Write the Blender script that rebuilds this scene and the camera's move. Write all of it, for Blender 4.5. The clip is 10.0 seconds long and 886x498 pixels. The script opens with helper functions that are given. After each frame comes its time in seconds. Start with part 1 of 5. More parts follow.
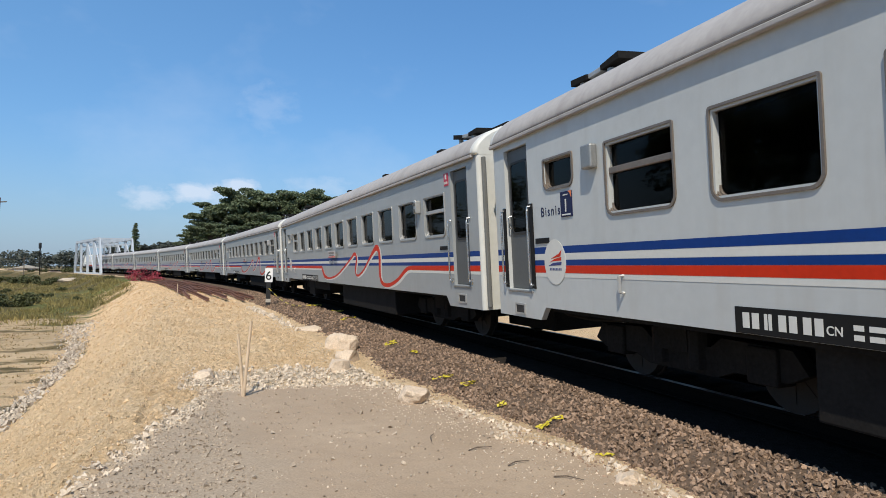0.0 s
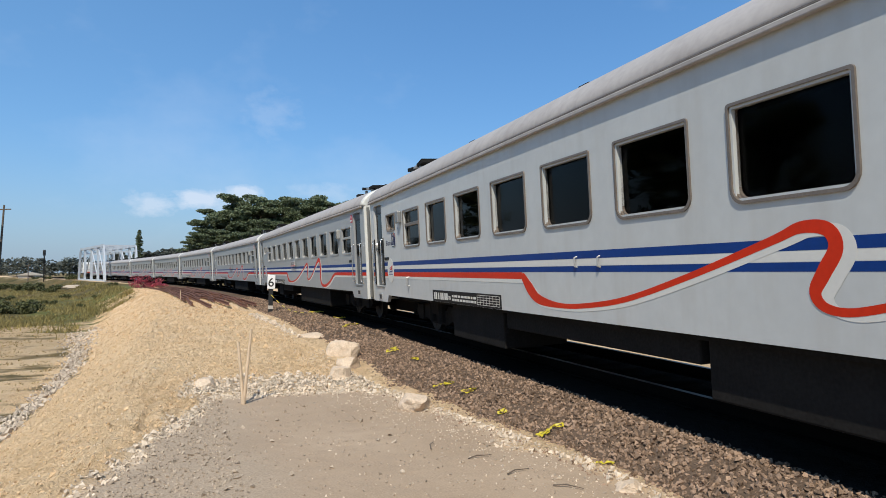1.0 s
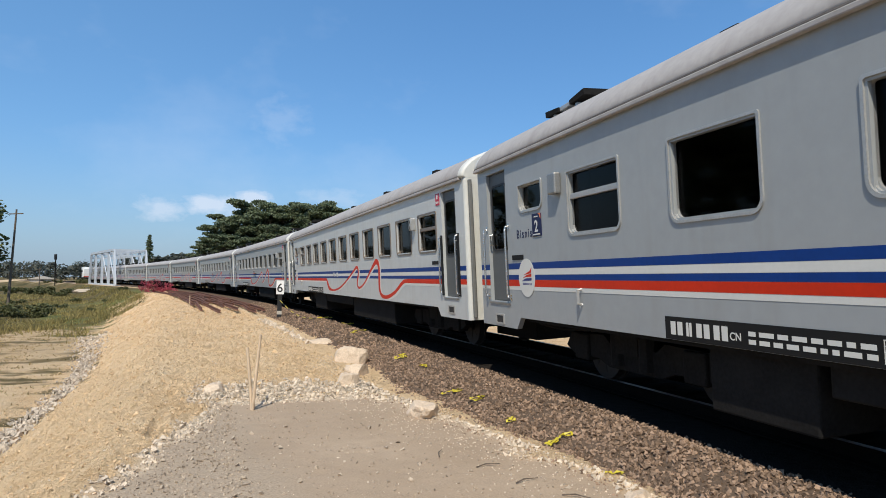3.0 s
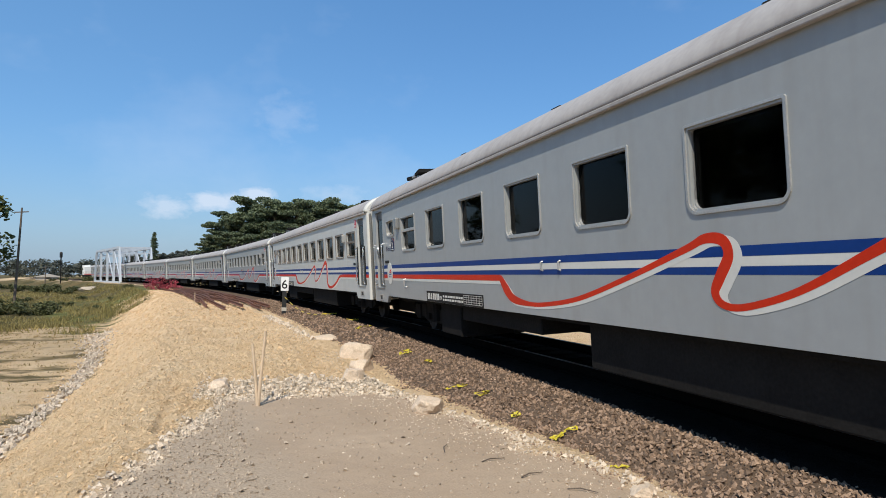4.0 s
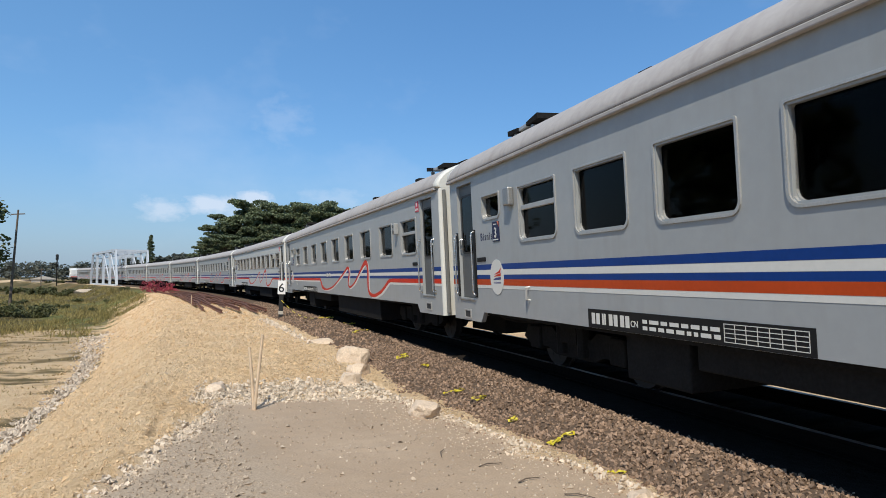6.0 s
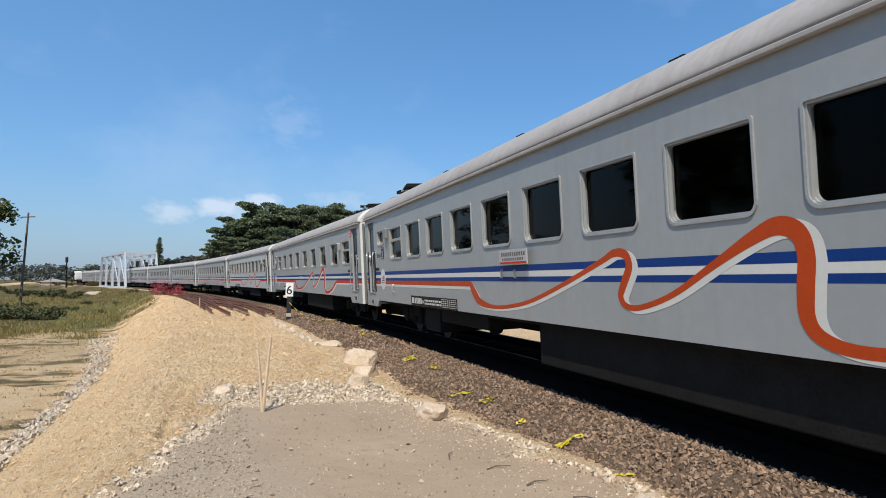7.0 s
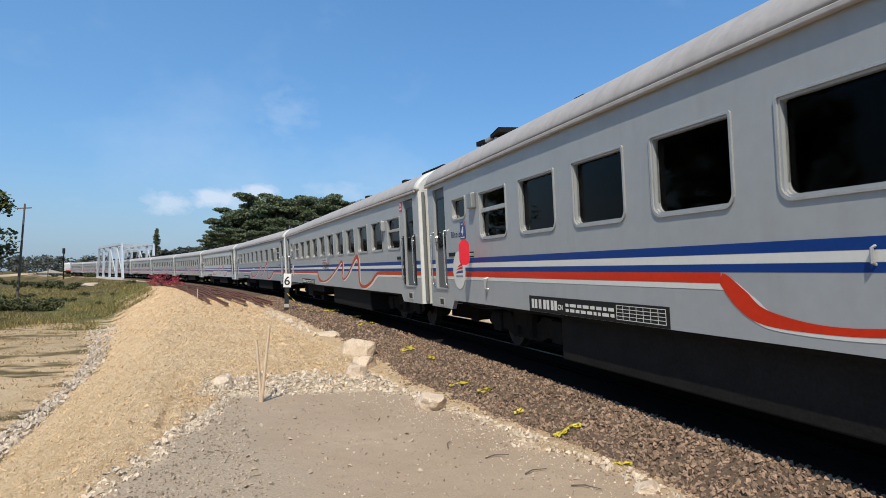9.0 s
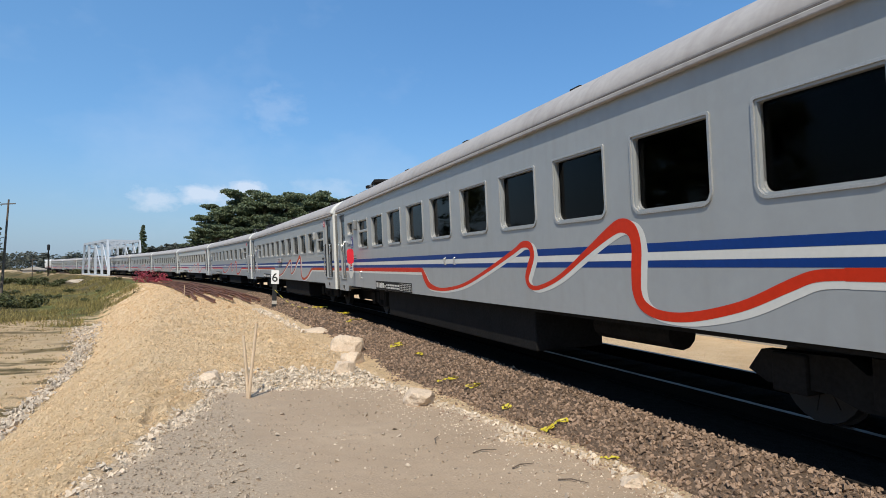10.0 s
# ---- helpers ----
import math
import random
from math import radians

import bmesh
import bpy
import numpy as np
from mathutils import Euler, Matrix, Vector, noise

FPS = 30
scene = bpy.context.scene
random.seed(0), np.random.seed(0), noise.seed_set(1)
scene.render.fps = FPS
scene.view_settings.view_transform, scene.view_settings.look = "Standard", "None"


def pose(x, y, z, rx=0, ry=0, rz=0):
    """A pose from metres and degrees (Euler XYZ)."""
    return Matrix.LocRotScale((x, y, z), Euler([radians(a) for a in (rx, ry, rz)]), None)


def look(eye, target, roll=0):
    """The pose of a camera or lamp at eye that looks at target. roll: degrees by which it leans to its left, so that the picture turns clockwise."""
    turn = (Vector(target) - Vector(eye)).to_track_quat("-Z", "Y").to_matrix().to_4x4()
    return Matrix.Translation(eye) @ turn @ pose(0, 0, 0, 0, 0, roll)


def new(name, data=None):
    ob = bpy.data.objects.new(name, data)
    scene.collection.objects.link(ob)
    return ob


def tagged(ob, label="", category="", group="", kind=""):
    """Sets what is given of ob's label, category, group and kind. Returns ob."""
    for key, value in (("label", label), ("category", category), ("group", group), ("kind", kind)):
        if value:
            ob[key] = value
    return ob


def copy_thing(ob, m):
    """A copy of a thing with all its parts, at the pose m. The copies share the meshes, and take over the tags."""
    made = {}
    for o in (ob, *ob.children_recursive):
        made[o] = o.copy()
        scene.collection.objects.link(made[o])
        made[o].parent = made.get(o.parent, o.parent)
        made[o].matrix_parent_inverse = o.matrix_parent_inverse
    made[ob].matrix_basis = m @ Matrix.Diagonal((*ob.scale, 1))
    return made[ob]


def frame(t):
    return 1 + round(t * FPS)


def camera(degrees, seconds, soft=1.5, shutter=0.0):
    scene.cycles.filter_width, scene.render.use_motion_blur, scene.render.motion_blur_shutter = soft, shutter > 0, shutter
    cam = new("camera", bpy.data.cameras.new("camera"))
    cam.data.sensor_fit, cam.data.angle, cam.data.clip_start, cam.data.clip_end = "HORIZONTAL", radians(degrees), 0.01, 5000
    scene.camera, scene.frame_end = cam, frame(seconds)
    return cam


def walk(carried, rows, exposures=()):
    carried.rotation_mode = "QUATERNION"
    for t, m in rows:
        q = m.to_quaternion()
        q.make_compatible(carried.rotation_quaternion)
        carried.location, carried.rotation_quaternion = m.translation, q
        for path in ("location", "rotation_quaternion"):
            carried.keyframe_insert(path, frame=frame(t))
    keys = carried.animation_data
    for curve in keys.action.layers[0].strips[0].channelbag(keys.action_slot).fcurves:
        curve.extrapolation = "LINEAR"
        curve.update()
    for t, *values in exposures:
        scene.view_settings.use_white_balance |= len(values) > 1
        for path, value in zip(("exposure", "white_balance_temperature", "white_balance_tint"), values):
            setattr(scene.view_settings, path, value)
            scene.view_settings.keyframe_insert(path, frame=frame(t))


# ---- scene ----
cam = camera(66.89, 10.0, soft=0.9)
CAM_ROWS = [
    (0, -0.031, 1.261, 1.47, -0.08, -18.21),
    (0.5, 0.023, 1.272, 1.57, 0.16, -17.92),
    (1, 0.011, 1.274, 1.97, 0.09, -17.93),
    (1.5, 0.010, 1.274, 1.92, -0.00, -18.03),
    (2, 0.008, 1.285, 2.00, 0.09, -17.08),
    (2.5, 0.001, 1.289, 2.55, -0.35, -17.35),
    (4, 0.001, 1.281, 2.14, 0.06, -16.86),
    (4.5, 0.007, 1.277, 1.89, 0.19, -17.02),
    (5, 0.028, 1.301, 1.69, 0.44, -17.20),
    (5.5, 0.005, 1.285, 2.16, -0.09, -17.49),
    (7, -0.013, 1.287, 2.66, -0.14, -16.50),
    (7.5, 0.009, 1.299, 2.54, -0.15, -17.43),
    (8, -0.007, 1.282, 2.07, 0.15, -16.94),
    (8.5, -0.005, 1.280, 1.57, 0.31, -16.63),
    (9, -0.020, 1.281, 1.87, -0.06, -16.70),
    (9.5, -0.009, 1.273, 1.39, -0.10, -17.23),
    (10, -0.015, 1.262, 1.64, -0.14, -17.68),
]
walk(cam, [(t, pose(x, 0, z, 90 + p, r, yaw)) for t, x, z, p, r, yaw in CAM_ROWS], exposures=[(0, 0.0), (10, 0.0)])

# ---- world and sun ----
TO_SUN = Vector((-0.18, -0.33, 0.46)).normalized()
world = bpy.data.worlds.new("sky")
scene.world = world
world.use_nodes = True
wt = world.node_tree
wt.nodes.clear()


sky = wt.nodes.new("ShaderNodeTexSky")
sky.sky_type = "NISHITA"
sky.sun_disc = False
sky.sun_elevation = math.asin(TO_SUN.z)
sky.sun_rotation = math.atan2(TO_SUN.x, TO_SUN.y)
sky.air_density, sky.dust_density, sky.ozone_density = 1.0, 0.5, 3.0
coord = wt.nodes.new("ShaderNodeTexCoord")
sep = wt.nodes.new("ShaderNodeSeparateXYZ")
wt.links.new(coord.outputs["Generated"], sep.inputs[0])


def wmath(op, x, y=None):
    n = wt.nodes.new("ShaderNodeMath")
    n.operation = op
    for k, v in enumerate((x, y)):
        if isinstance(v, (int, float)):
            n.inputs[k].default_value = v
        elif v is not None:
            wt.links.new(v, n.inputs[k])
    return n.outputs[0]


def wnoise(scale, stretch, detail=6):
    mp = wt.nodes.new("ShaderNodeMapping")
    mp.inputs["Scale"].default_value = stretch
    wt.links.new(coord.outputs["Generated"], mp.inputs["Vector"])
    n = wt.nodes.new("ShaderNodeTexNoise")
    n.inputs["Scale"].default_value, n.inputs["Detail"].default_value, n.inputs["Roughness"].default_value = scale, detail, 0.6
    wt.links.new(mp.outputs[0], n.inputs["Vector"])
    return n.outputs["Fac"]


# low fair-weather clouds over the bridge and the wood, and thin wisps higher up
across = wmath("DIVIDE", sep.outputs["X"], wmath("MAXIMUM", sep.outputs["Y"], 0.01))
puffs = None
cloud_fac = wnoise(26.0, (1, 1, 1.6))
for az, up, wide, tall, thick in ((-5.6, 5.4, 0.050, 0.022, 0.75), (-1.9, 5.9, 0.062, 0.026, 1.0), (1.5, 6.5, 0.042, 0.019, 1.0), (8.5, 6.6, 0.10, 0.024, 0.35), (3.5, 13.0, 0.06, 0.04, 0.22)):
    dx = wmath("DIVIDE", wmath("SUBTRACT", across, math.tan(radians(az))), wide)
    dz = wmath("DIVIDE", wmath("SUBTRACT", sep.outputs["Z"], math.sin(radians(up))), tall)
    d = wmath("SQRT", wmath("ADD", wmath("MULTIPLY", dx, dx), wmath("MULTIPLY", dz, dz)))
    v = wmath("SUBTRACT", wmath("ADD", wmath("MULTIPLY", cloud_fac, 2.2), -0.35), d)
    v = wmath("MULTIPLY", wmath("MINIMUM", wmath("MAXIMUM", wmath("MULTIPLY", v, 1.6), 0.0), 1.0), thick * 0.62)
    puffs = v if puffs is None else wmath("MAXIMUM", puffs, v)
wisps = wmath("MULTIPLY", wmath("MAXIMUM", wmath("SUBTRACT", wnoise(2.4, (1.6, 0.7, 2.6), 5), 0.52), 0.0), 0.55)
cover = wmath("MAXIMUM", puffs, wisps)
mix = wt.nodes.new("ShaderNodeMix")
mix.data_type = "RGBA"
mix.inputs["B"].default_value = (5.6, 6.0, 6.8, 1)
wt.links.new(cover, mix.inputs["Factor"])
hue = wt.nodes.new("ShaderNodeHueSaturation")
hue.inputs["Saturation"].default_value = 1.15
wt.links.new(sky.outputs[0], hue.inputs["Color"])
air = wt.nodes.new("ShaderNodeMix")
air.data_type, air.blend_type = "RGBA", "MULTIPLY"
air.inputs["Factor"].default_value = 1.0
air.inputs["B"].default_value = (0.93, 1.03, 1.10, 1)
wt.links.new(hue.outputs[0], air.inputs["A"])
haze = wt.nodes.new("ShaderNodeMix")
haze.data_type = "RGBA"
haze.inputs["Factor"].default_value = 0.5
haze.inputs["B"].default_value = (1.12, 2.64, 4.86, 1)
wt.links.new(air.outputs["Result"], haze.inputs["A"])
low = wmath("MINIMUM", wmath("MAXIMUM", wmath("SUBTRACT", 1.0, wmath("DIVIDE", sep.outputs["Z"], 0.22)), 0.0), 1.0)
veil = wt.nodes.new("ShaderNodeMix")
veil.data_type = "RGBA"
veil.inputs["B"].default_value = (2.05, 2.70, 3.55, 1)
wt.links.new(wmath("MULTIPLY", wmath("MULTIPLY", low, low), 0.8), veil.inputs["Factor"])
# the deepest blue stands across from the sun
away = wt.nodes.new("ShaderNodeVectorMath")
away.operation = "DOT_PRODUCT"
away.inputs[1].default_value = (0.37, 0.69, 0.62)
wt.links.new(coord.outputs["Generated"], away.inputs[0])
deep = wt.nodes.new("ShaderNodeMix")
deep.data_type, deep.blend_type = "RGBA", "MULTIPLY"
deep.inputs["B"].default_value = (0.42, 0.60, 0.80, 1)
wt.links.new(wmath("MULTIPLY", wmath("POWER", wmath("MAXIMUM", away.outputs["Value"], 0.0), 8.0), 0.5), deep.inputs["Factor"])
wt.links.new(haze.outputs["Result"], deep.inputs["A"])
wt.links.new(deep.outputs["Result"], veil.inputs["A"])
wt.links.new(veil.outputs["Result"], mix.inputs["A"])
bg = wt.nodes.new("ShaderNodeBackground")
bg.inputs["Strength"].default_value = 0.145
wt.links.new(mix.outputs["Result"], bg.inputs["Color"])
wo = wt.nodes.new("ShaderNodeOutputWorld")
wt.links.new(bg.outputs[0], wo.inputs[0])

sun = new("sun", bpy.data.lights.new("sun", "SUN"))
sun.data.energy, sun.data.angle, sun.data.color = 4.5, radians(0.53), (1.0, 0.92, 0.79)
sun.matrix_world = look(TO_SUN * 100, (0, 0, 0))


# ---- materials ----
def material(name, colour, rough=0.6, metal=0.0, vary=0.15, scale=4.0, fine=60.0, bump=0.0, tint=None, stretch=(1, 1, 1), spec=0.5, per_piece=0.0, dirt=None):
    """Principled surface with two scales of variation, and a fine relief."""
    m = bpy.data.materials.new(name)
    m.use_nodes = True
    t = m.node_tree
    p = t.nodes["Principled BSDF"]
    p.inputs["Roughness"].default_value, p.inputs["Metallic"].default_value = rough, metal
    p.inputs["Specular IOR Level"].default_value = spec
    tc = t.nodes.new("ShaderNodeTexCoord")
    mp = t.nodes.new("ShaderNodeMapping")
    mp.inputs["Scale"].default_value = stretch
    t.links.new(tc.outputs["Object"], mp.inputs["Vector"])
    big = t.nodes.new("ShaderNodeTexNoise")
    big.inputs["Scale"].default_value, big.inputs["Detail"].default_value = scale, 5
    small = t.nodes.new("ShaderNodeTexNoise")
    small.inputs["Scale"].default_value, small.inputs["Detail"].default_value = fine, 3
    for n in (big, small):
        t.links.new(mp.outputs[0], n.inputs["Vector"])
    add = t.nodes.new("ShaderNodeMath")
    add.operation = "ADD"
    t.links.new(big.outputs["Fac"], add.inputs[0])
    t.links.new(small.outputs["Fac"], add.inputs[1])
    ramp = t.nodes.new("ShaderNodeMapRange")
    ramp.inputs["From Min"].default_value, ramp.inputs["From Max"].default_value = 0.6, 1.4
    t.links.new(add.outputs[0], ramp.inputs["Value"])
    mx = t.nodes.new("ShaderNodeMix")
    mx.data_type = "RGBA"
    c = Vector(colour)
    d = Vector(tint) if tint else c * (1 - vary)
    e = c * (1 + vary)
    mx.inputs["A"].default_value, mx.inputs["B"].default_value = (*d, 1), (*[min(v, 0.95) for v in e], 1)
    t.links.new(ramp.outputs[0], mx.inputs["Factor"])
    out = mx.outputs["Result"]
    if dirt:
        dn = t.nodes.new("ShaderNodeTexNoise")
        dn.inputs["Scale"].default_value, dn.inputs["Detail"].default_value = 1.7, 8
        dm = t.nodes.new("ShaderNodeMapping")
        dm.inputs["Scale"].default_value = (3.0, 1.0, 0.35)
        t.links.new(tc.outputs["Object"], dm.inputs["Vector"])
        t.links.new(dm.outputs[0], dn.inputs["Vector"])
        dr = t.nodes.new("ShaderNodeMapRange")
        dr.inputs["From Min"].default_value, dr.inputs["From Max"].default_value = 0.5, 0.8
        dr.inputs["To Max"].default_value = 0.55
        t.links.new(dn.outputs["Fac"], dr.inputs["Value"])
        dx = t.nodes.new("ShaderNodeMix")
        dx.data_type = "RGBA"
        dx.inputs["B"].default_value = (*dirt, 1)
        t.links.new(dr.outputs[0], dx.inputs["Factor"])
        t.links.new(out, dx.inputs["A"])
        out = dx.outputs["Result"]
    if per_piece:
        oi = t.nodes.new("ShaderNodeObjectInfo")
        ge = t.nodes.new("ShaderNodeNewGeometry")
        s = t.nodes.new("ShaderNodeMath")
        s.operation = "ADD"
        t.links.new(oi.outputs["Random"], s.inputs[0])
        t.links.new(ge.outputs["Random Per Island"], s.inputs[1])
        fr = t.nodes.new("ShaderNodeMath")
        fr.operation = "FRACT"
        t.links.new(s.outputs[0], fr.inputs[0])
        mr = t.nodes.new("ShaderNodeMapRange")
        mr.inputs["To Min"].default_value, mr.inputs["To Max"].default_value = 1 - per_piece, 1 + per_piece
        t.links.new(fr.outputs[0], mr.inputs["Value"])
        hs = t.nodes.new("ShaderNodeHueSaturation")
        t.links.new(mr.outputs[0], hs.inputs["Value"])
        t.links.new(out, hs.inputs["Color"])
        out = hs.outputs["Color"]
    t.links.new(out, p.inputs["Base Color"])
    if bump:
        b = t.nodes.new("ShaderNodeBump")
        b.inputs["Strength"].default_value, b.inputs["Distance"].default_value = bump, 0.02
        t.links.new(add.outputs[0], b.inputs["Height"])
        t.links.new(b.outputs[0], p.inputs["Normal"])
    return m


PAINT = material("coach_paint_grey", (0.310, 0.324, 0.324), 0.42, vary=0.06, scale=0.8, fine=9, dirt=(0.268, 0.27, 0.252), bump=0.03)
PAINT_WHITE = material("coach_paint_white", (0.483, 0.497, 0.482), 0.42, vary=0.06, scale=0.8, fine=9, dirt=(0.41, 0.40, 0.365), bump=0.03)
ROOF = material("roof_grey", (0.37, 0.345, 0.325), 0.75, vary=0.12, scale=1.2, fine=14, dirt=(0.24, 0.215, 0.195), bump=0.08)
GUTTER = material("gutter_dark", (0.15, 0.135, 0.12), 0.8, vary=0.3, scale=1.5, fine=20)
BLUE = material("stripe_blue", (0.004, 0.036, 0.18), 0.5, spec=0.2, vary=0.12, scale=2, fine=20)
WHITE = material("stripe_white", (0.62, 0.61, 0.56), 0.45, vary=0.05, scale=2, fine=20)
FADED_RED = material("stripe_red_faded", (0.44, 0.055, 0.008), 0.5, spec=0.2, vary=0.12, scale=2, fine=20)
RED = material("stripe_red", (0.54, 0.028, 0.006), 0.5, spec=0.2, vary=0.12, scale=2, fine=20)
SIGN_RED = material("sign_red", (0.45, 0.012, 0.04), 0.4, vary=0.1)
MARKER_RED = material("marker_red", (0.80, 0.03, 0.05), 0.45, vary=0.1)
NAVY = material("sign_navy", (0.02, 0.03, 0.16), 0.4, vary=0.1)
ORANGE = material("sign_orange", (0.75, 0.2, 0.05), 0.4, vary=0.1)
ALU = material("window_frame_aluminium", (0.40, 0.40, 0.385), 0.4, 0.35, vary=0.15, scale=6, fine=60)
BRONZE = material("window_frame_bronze", (0.20, 0.165, 0.135), 0.42, 0.4, vary=0.2, scale=6, fine=60)
STEEL = material("handrail_steel", (0.6, 0.6, 0.6), 0.25, 0.9, vary=0.1)
DOOR = material("door_grey", (0.085, 0.09, 0.09), 0.5, vary=0.12, scale=2, fine=30)
RUBBER = material("rubber_black", (0.018, 0.018, 0.018), 0.6, vary=0.2)
UNDER = material("underframe_black", (0.017, 0.016, 0.015), 0.85, spec=0.06, vary=0.35, scale=3, fine=30, bump=0.2)
PLATE = material("plate_black", (0.012, 0.012, 0.012), 0.6, spec=0.15, vary=0.1)
# near black: the unlit look of the coach inside is in the colour
INSIDE = material("interior_unlit_dark", (0.035, 0.033, 0.031), 0.8, vary=0.2)
IRON = material("cast_iron", (0.016, 0.014, 0.013), 0.75, 0.1, vary=0.3)
# far darker than rail steel: the train's shade is put into the colour
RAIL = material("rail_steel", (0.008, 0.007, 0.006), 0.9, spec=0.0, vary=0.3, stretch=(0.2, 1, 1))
DARK_NAVY = material("sign_dark_navy", (0.010, 0.014, 0.055), 0.45, spec=0.25, vary=0.1)
RAIL_TOP = material("rail_polished", (0.25, 0.25, 0.25), 0.45, 0.9, vary=0.1)
CORNER = material("corner_white", (0.60, 0.595, 0.545), 0.5, vary=0.08, scale=1, fine=10, dirt=(0.46, 0.44, 0.38))
END_GREY = material("end_post_grey", (0.15, 0.15, 0.14), 0.55, vary=0.15, scale=3, fine=30)
BOULDER = material("boulder_stone", (0.60, 0.47, 0.34), 0.9, vary=0.25, scale=6, fine=40, bump=0.8)
RUST = material("rusty_rail", (0.17, 0.075, 0.045), 0.8, 0.2, vary=0.35, scale=3, fine=40, bump=0.3)
CONCRETE = material("concrete", (0.45, 0.41, 0.35), 0.85, vary=0.18, scale=1.5, fine=30, bump=0.2)
# sleepers and bed near black: the deep shade under the train is painted in
SLEEPER = material("shade_dark_concrete", (0.028, 0.025, 0.022), 0.95, spec=0.0, vary=0.35, scale=3, fine=30, bump=0.3)
BED = material("shade_dark_ballast", (0.028, 0.024, 0.021), 0.95, spec=0.0, vary=0.4, scale=12, fine=60, bump=0.8)
BRIDGE = material("bridge_paint", (0.48, 0.52, 0.56), 0.55, 0.0, vary=0.12, scale=1, fine=15)
BOXSTEEL = material("box_steel", (0.30, 0.30, 0.29), 0.45, 0.6, vary=0.2)
FADED = material("faded_notice", (0.42, 0.40, 0.40), 0.6, vary=0.2, scale=8, fine=50)
BLACK = material("black_paint", (0.015, 0.015, 0.015), 0.5, vary=0.2)
SIGNWHITE = material("board_white", (0.8, 0.8, 0.78), 0.5, vary=0.05)
BAMBOO = material("bamboo", (0.56, 0.42, 0.28), 0.6, vary=0.25, scale=8, fine=50, stretch=(1, 1, 0.2))
BALLAST = material("ballast_stone", (0.27, 0.185, 0.127), 0.9, spec=0.12, vary=0.35, scale=14, fine=90, bump=0.5, per_piece=0.45)
# darker than the stones, to paint the shade in the gaps between them
BALLAST_BASE = material("ballast_bed_gap_shade", (0.125, 0.088, 0.062), 0.95, spec=0.1, vary=0.4, scale=14, fine=60, bump=0.8)
PALE_ROCK = material("pale_rock", (0.61, 0.50, 0.375), 0.9, vary=0.22, scale=5, fine=45, bump=0.6, per_piece=0.22)
SAND_CLOD = material("sand_clod", (0.62, 0.44, 0.26), 0.95, spec=0.1, vary=0.2, scale=9, fine=60, bump=0.5, per_piece=0.14)
GREY_STONE = material("grey_stone", (0.40, 0.325, 0.245), 0.9, spec=0.15, vary=0.25, scale=9, fine=60, bump=0.5, per_piece=0.22)
TOE_STONE = material("toe_stone", (0.50, 0.415, 0.32), 0.9, spec=0.15, vary=0.3, scale=9, fine=60, bump=0.5, per_piece=0.3)
YELLOW = material("yellow_plastic", (0.52, 0.42, 0.03), 0.4, vary=0.15)
BARK = material("bark", (0.13, 0.10, 0.075), 0.9, vary=0.35, scale=5, fine=50, bump=0.6)
# leaves of the wood, lightened in colour for the haze before it
LEAF = material("foliage", (0.15, 0.18, 0.095), 0.6, vary=0.3, scale=0.4, fine=4, per_piece=0.45)
LEAF_DRY = material("foliage_dry", (0.12, 0.13, 0.04), 0.6, vary=0.3, scale=0.4, fine=4, per_piece=0.45)
# greyer leaves: the haze of distance is mixed into this colour
LEAF_FAR = material("foliage_far_haze", (0.115, 0.125, 0.10), 0.7, vary=0.25, scale=0.2, fine=2, per_piece=0.4)
RED_LEAF = material("red_leaves", (0.42, 0.075, 0.10), 0.6, vary=0.3, per_piece=0.45)
STRAW = material("dry_straw", (0.36, 0.26, 0.11), 0.8, vary=0.35, scale=0.6, fine=6, per_piece=0.35)
SHRUB = material("shrub_leaves", (0.115, 0.12, 0.045), 0.7, vary=0.3, scale=0.5, fine=5, per_piece=0.4)
GRASS = material("grass_blades", (0.31, 0.245, 0.085), 0.7, vary=0.35, scale=0.6, fine=6, per_piece=0.4)
LOCO_PAINT = material("locomotive_paint", (0.75, 0.75, 0.72), 0.4, vary=0.06, scale=1)


def glass(name, colour, rough=0.03):
    m = bpy.data.materials.new(name)
    m.use_nodes = True
    p = m.node_tree.nodes["Principled BSDF"]
    p.inputs["Base Color"].default_value = (*colour, 1)
    p.inputs["Roughness"].default_value = rough
    p.inputs["Transmission Weight"].default_value = 1.0
    p.inputs["IOR"].default_value = 1.15
    return m


def leafy(m):
    """Lets some light through the leaves."""
    t = m.node_tree
    p, o = t.nodes["Principled BSDF"], t.nodes["Material Output"]
    tr = t.nodes.new("ShaderNodeBsdfTranslucent")
    src = p.inputs["Base Color"].links[0].from_socket
    t.links.new(src, tr.inputs["Color"])
    mx = t.nodes.new("ShaderNodeMixShader")
    mx.inputs[0].default_value = 0.4
    t.links.new(p.outputs[0], mx.inputs[1])
    t.links.new(tr.outputs[0], mx.inputs[2])
    t.links.new(mx.outputs[0], o.inputs["Surface"])


for leaf_material in (SHRUB, STRAW, LEAF, LEAF_DRY, LEAF_FAR, RED_LEAF, GRASS):
    leafy(leaf_material)

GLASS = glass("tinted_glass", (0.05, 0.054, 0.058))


# ---- mesh helpers ----
def mesh_of(name, bm, mat):
    me = bpy.data.meshes.new(name)
    bmesh.ops.recalc_face_normals(bm, faces=bm.faces)
    bm.to_mesh(me)
    bm.free()
    me.materials.append(mat)
    return me


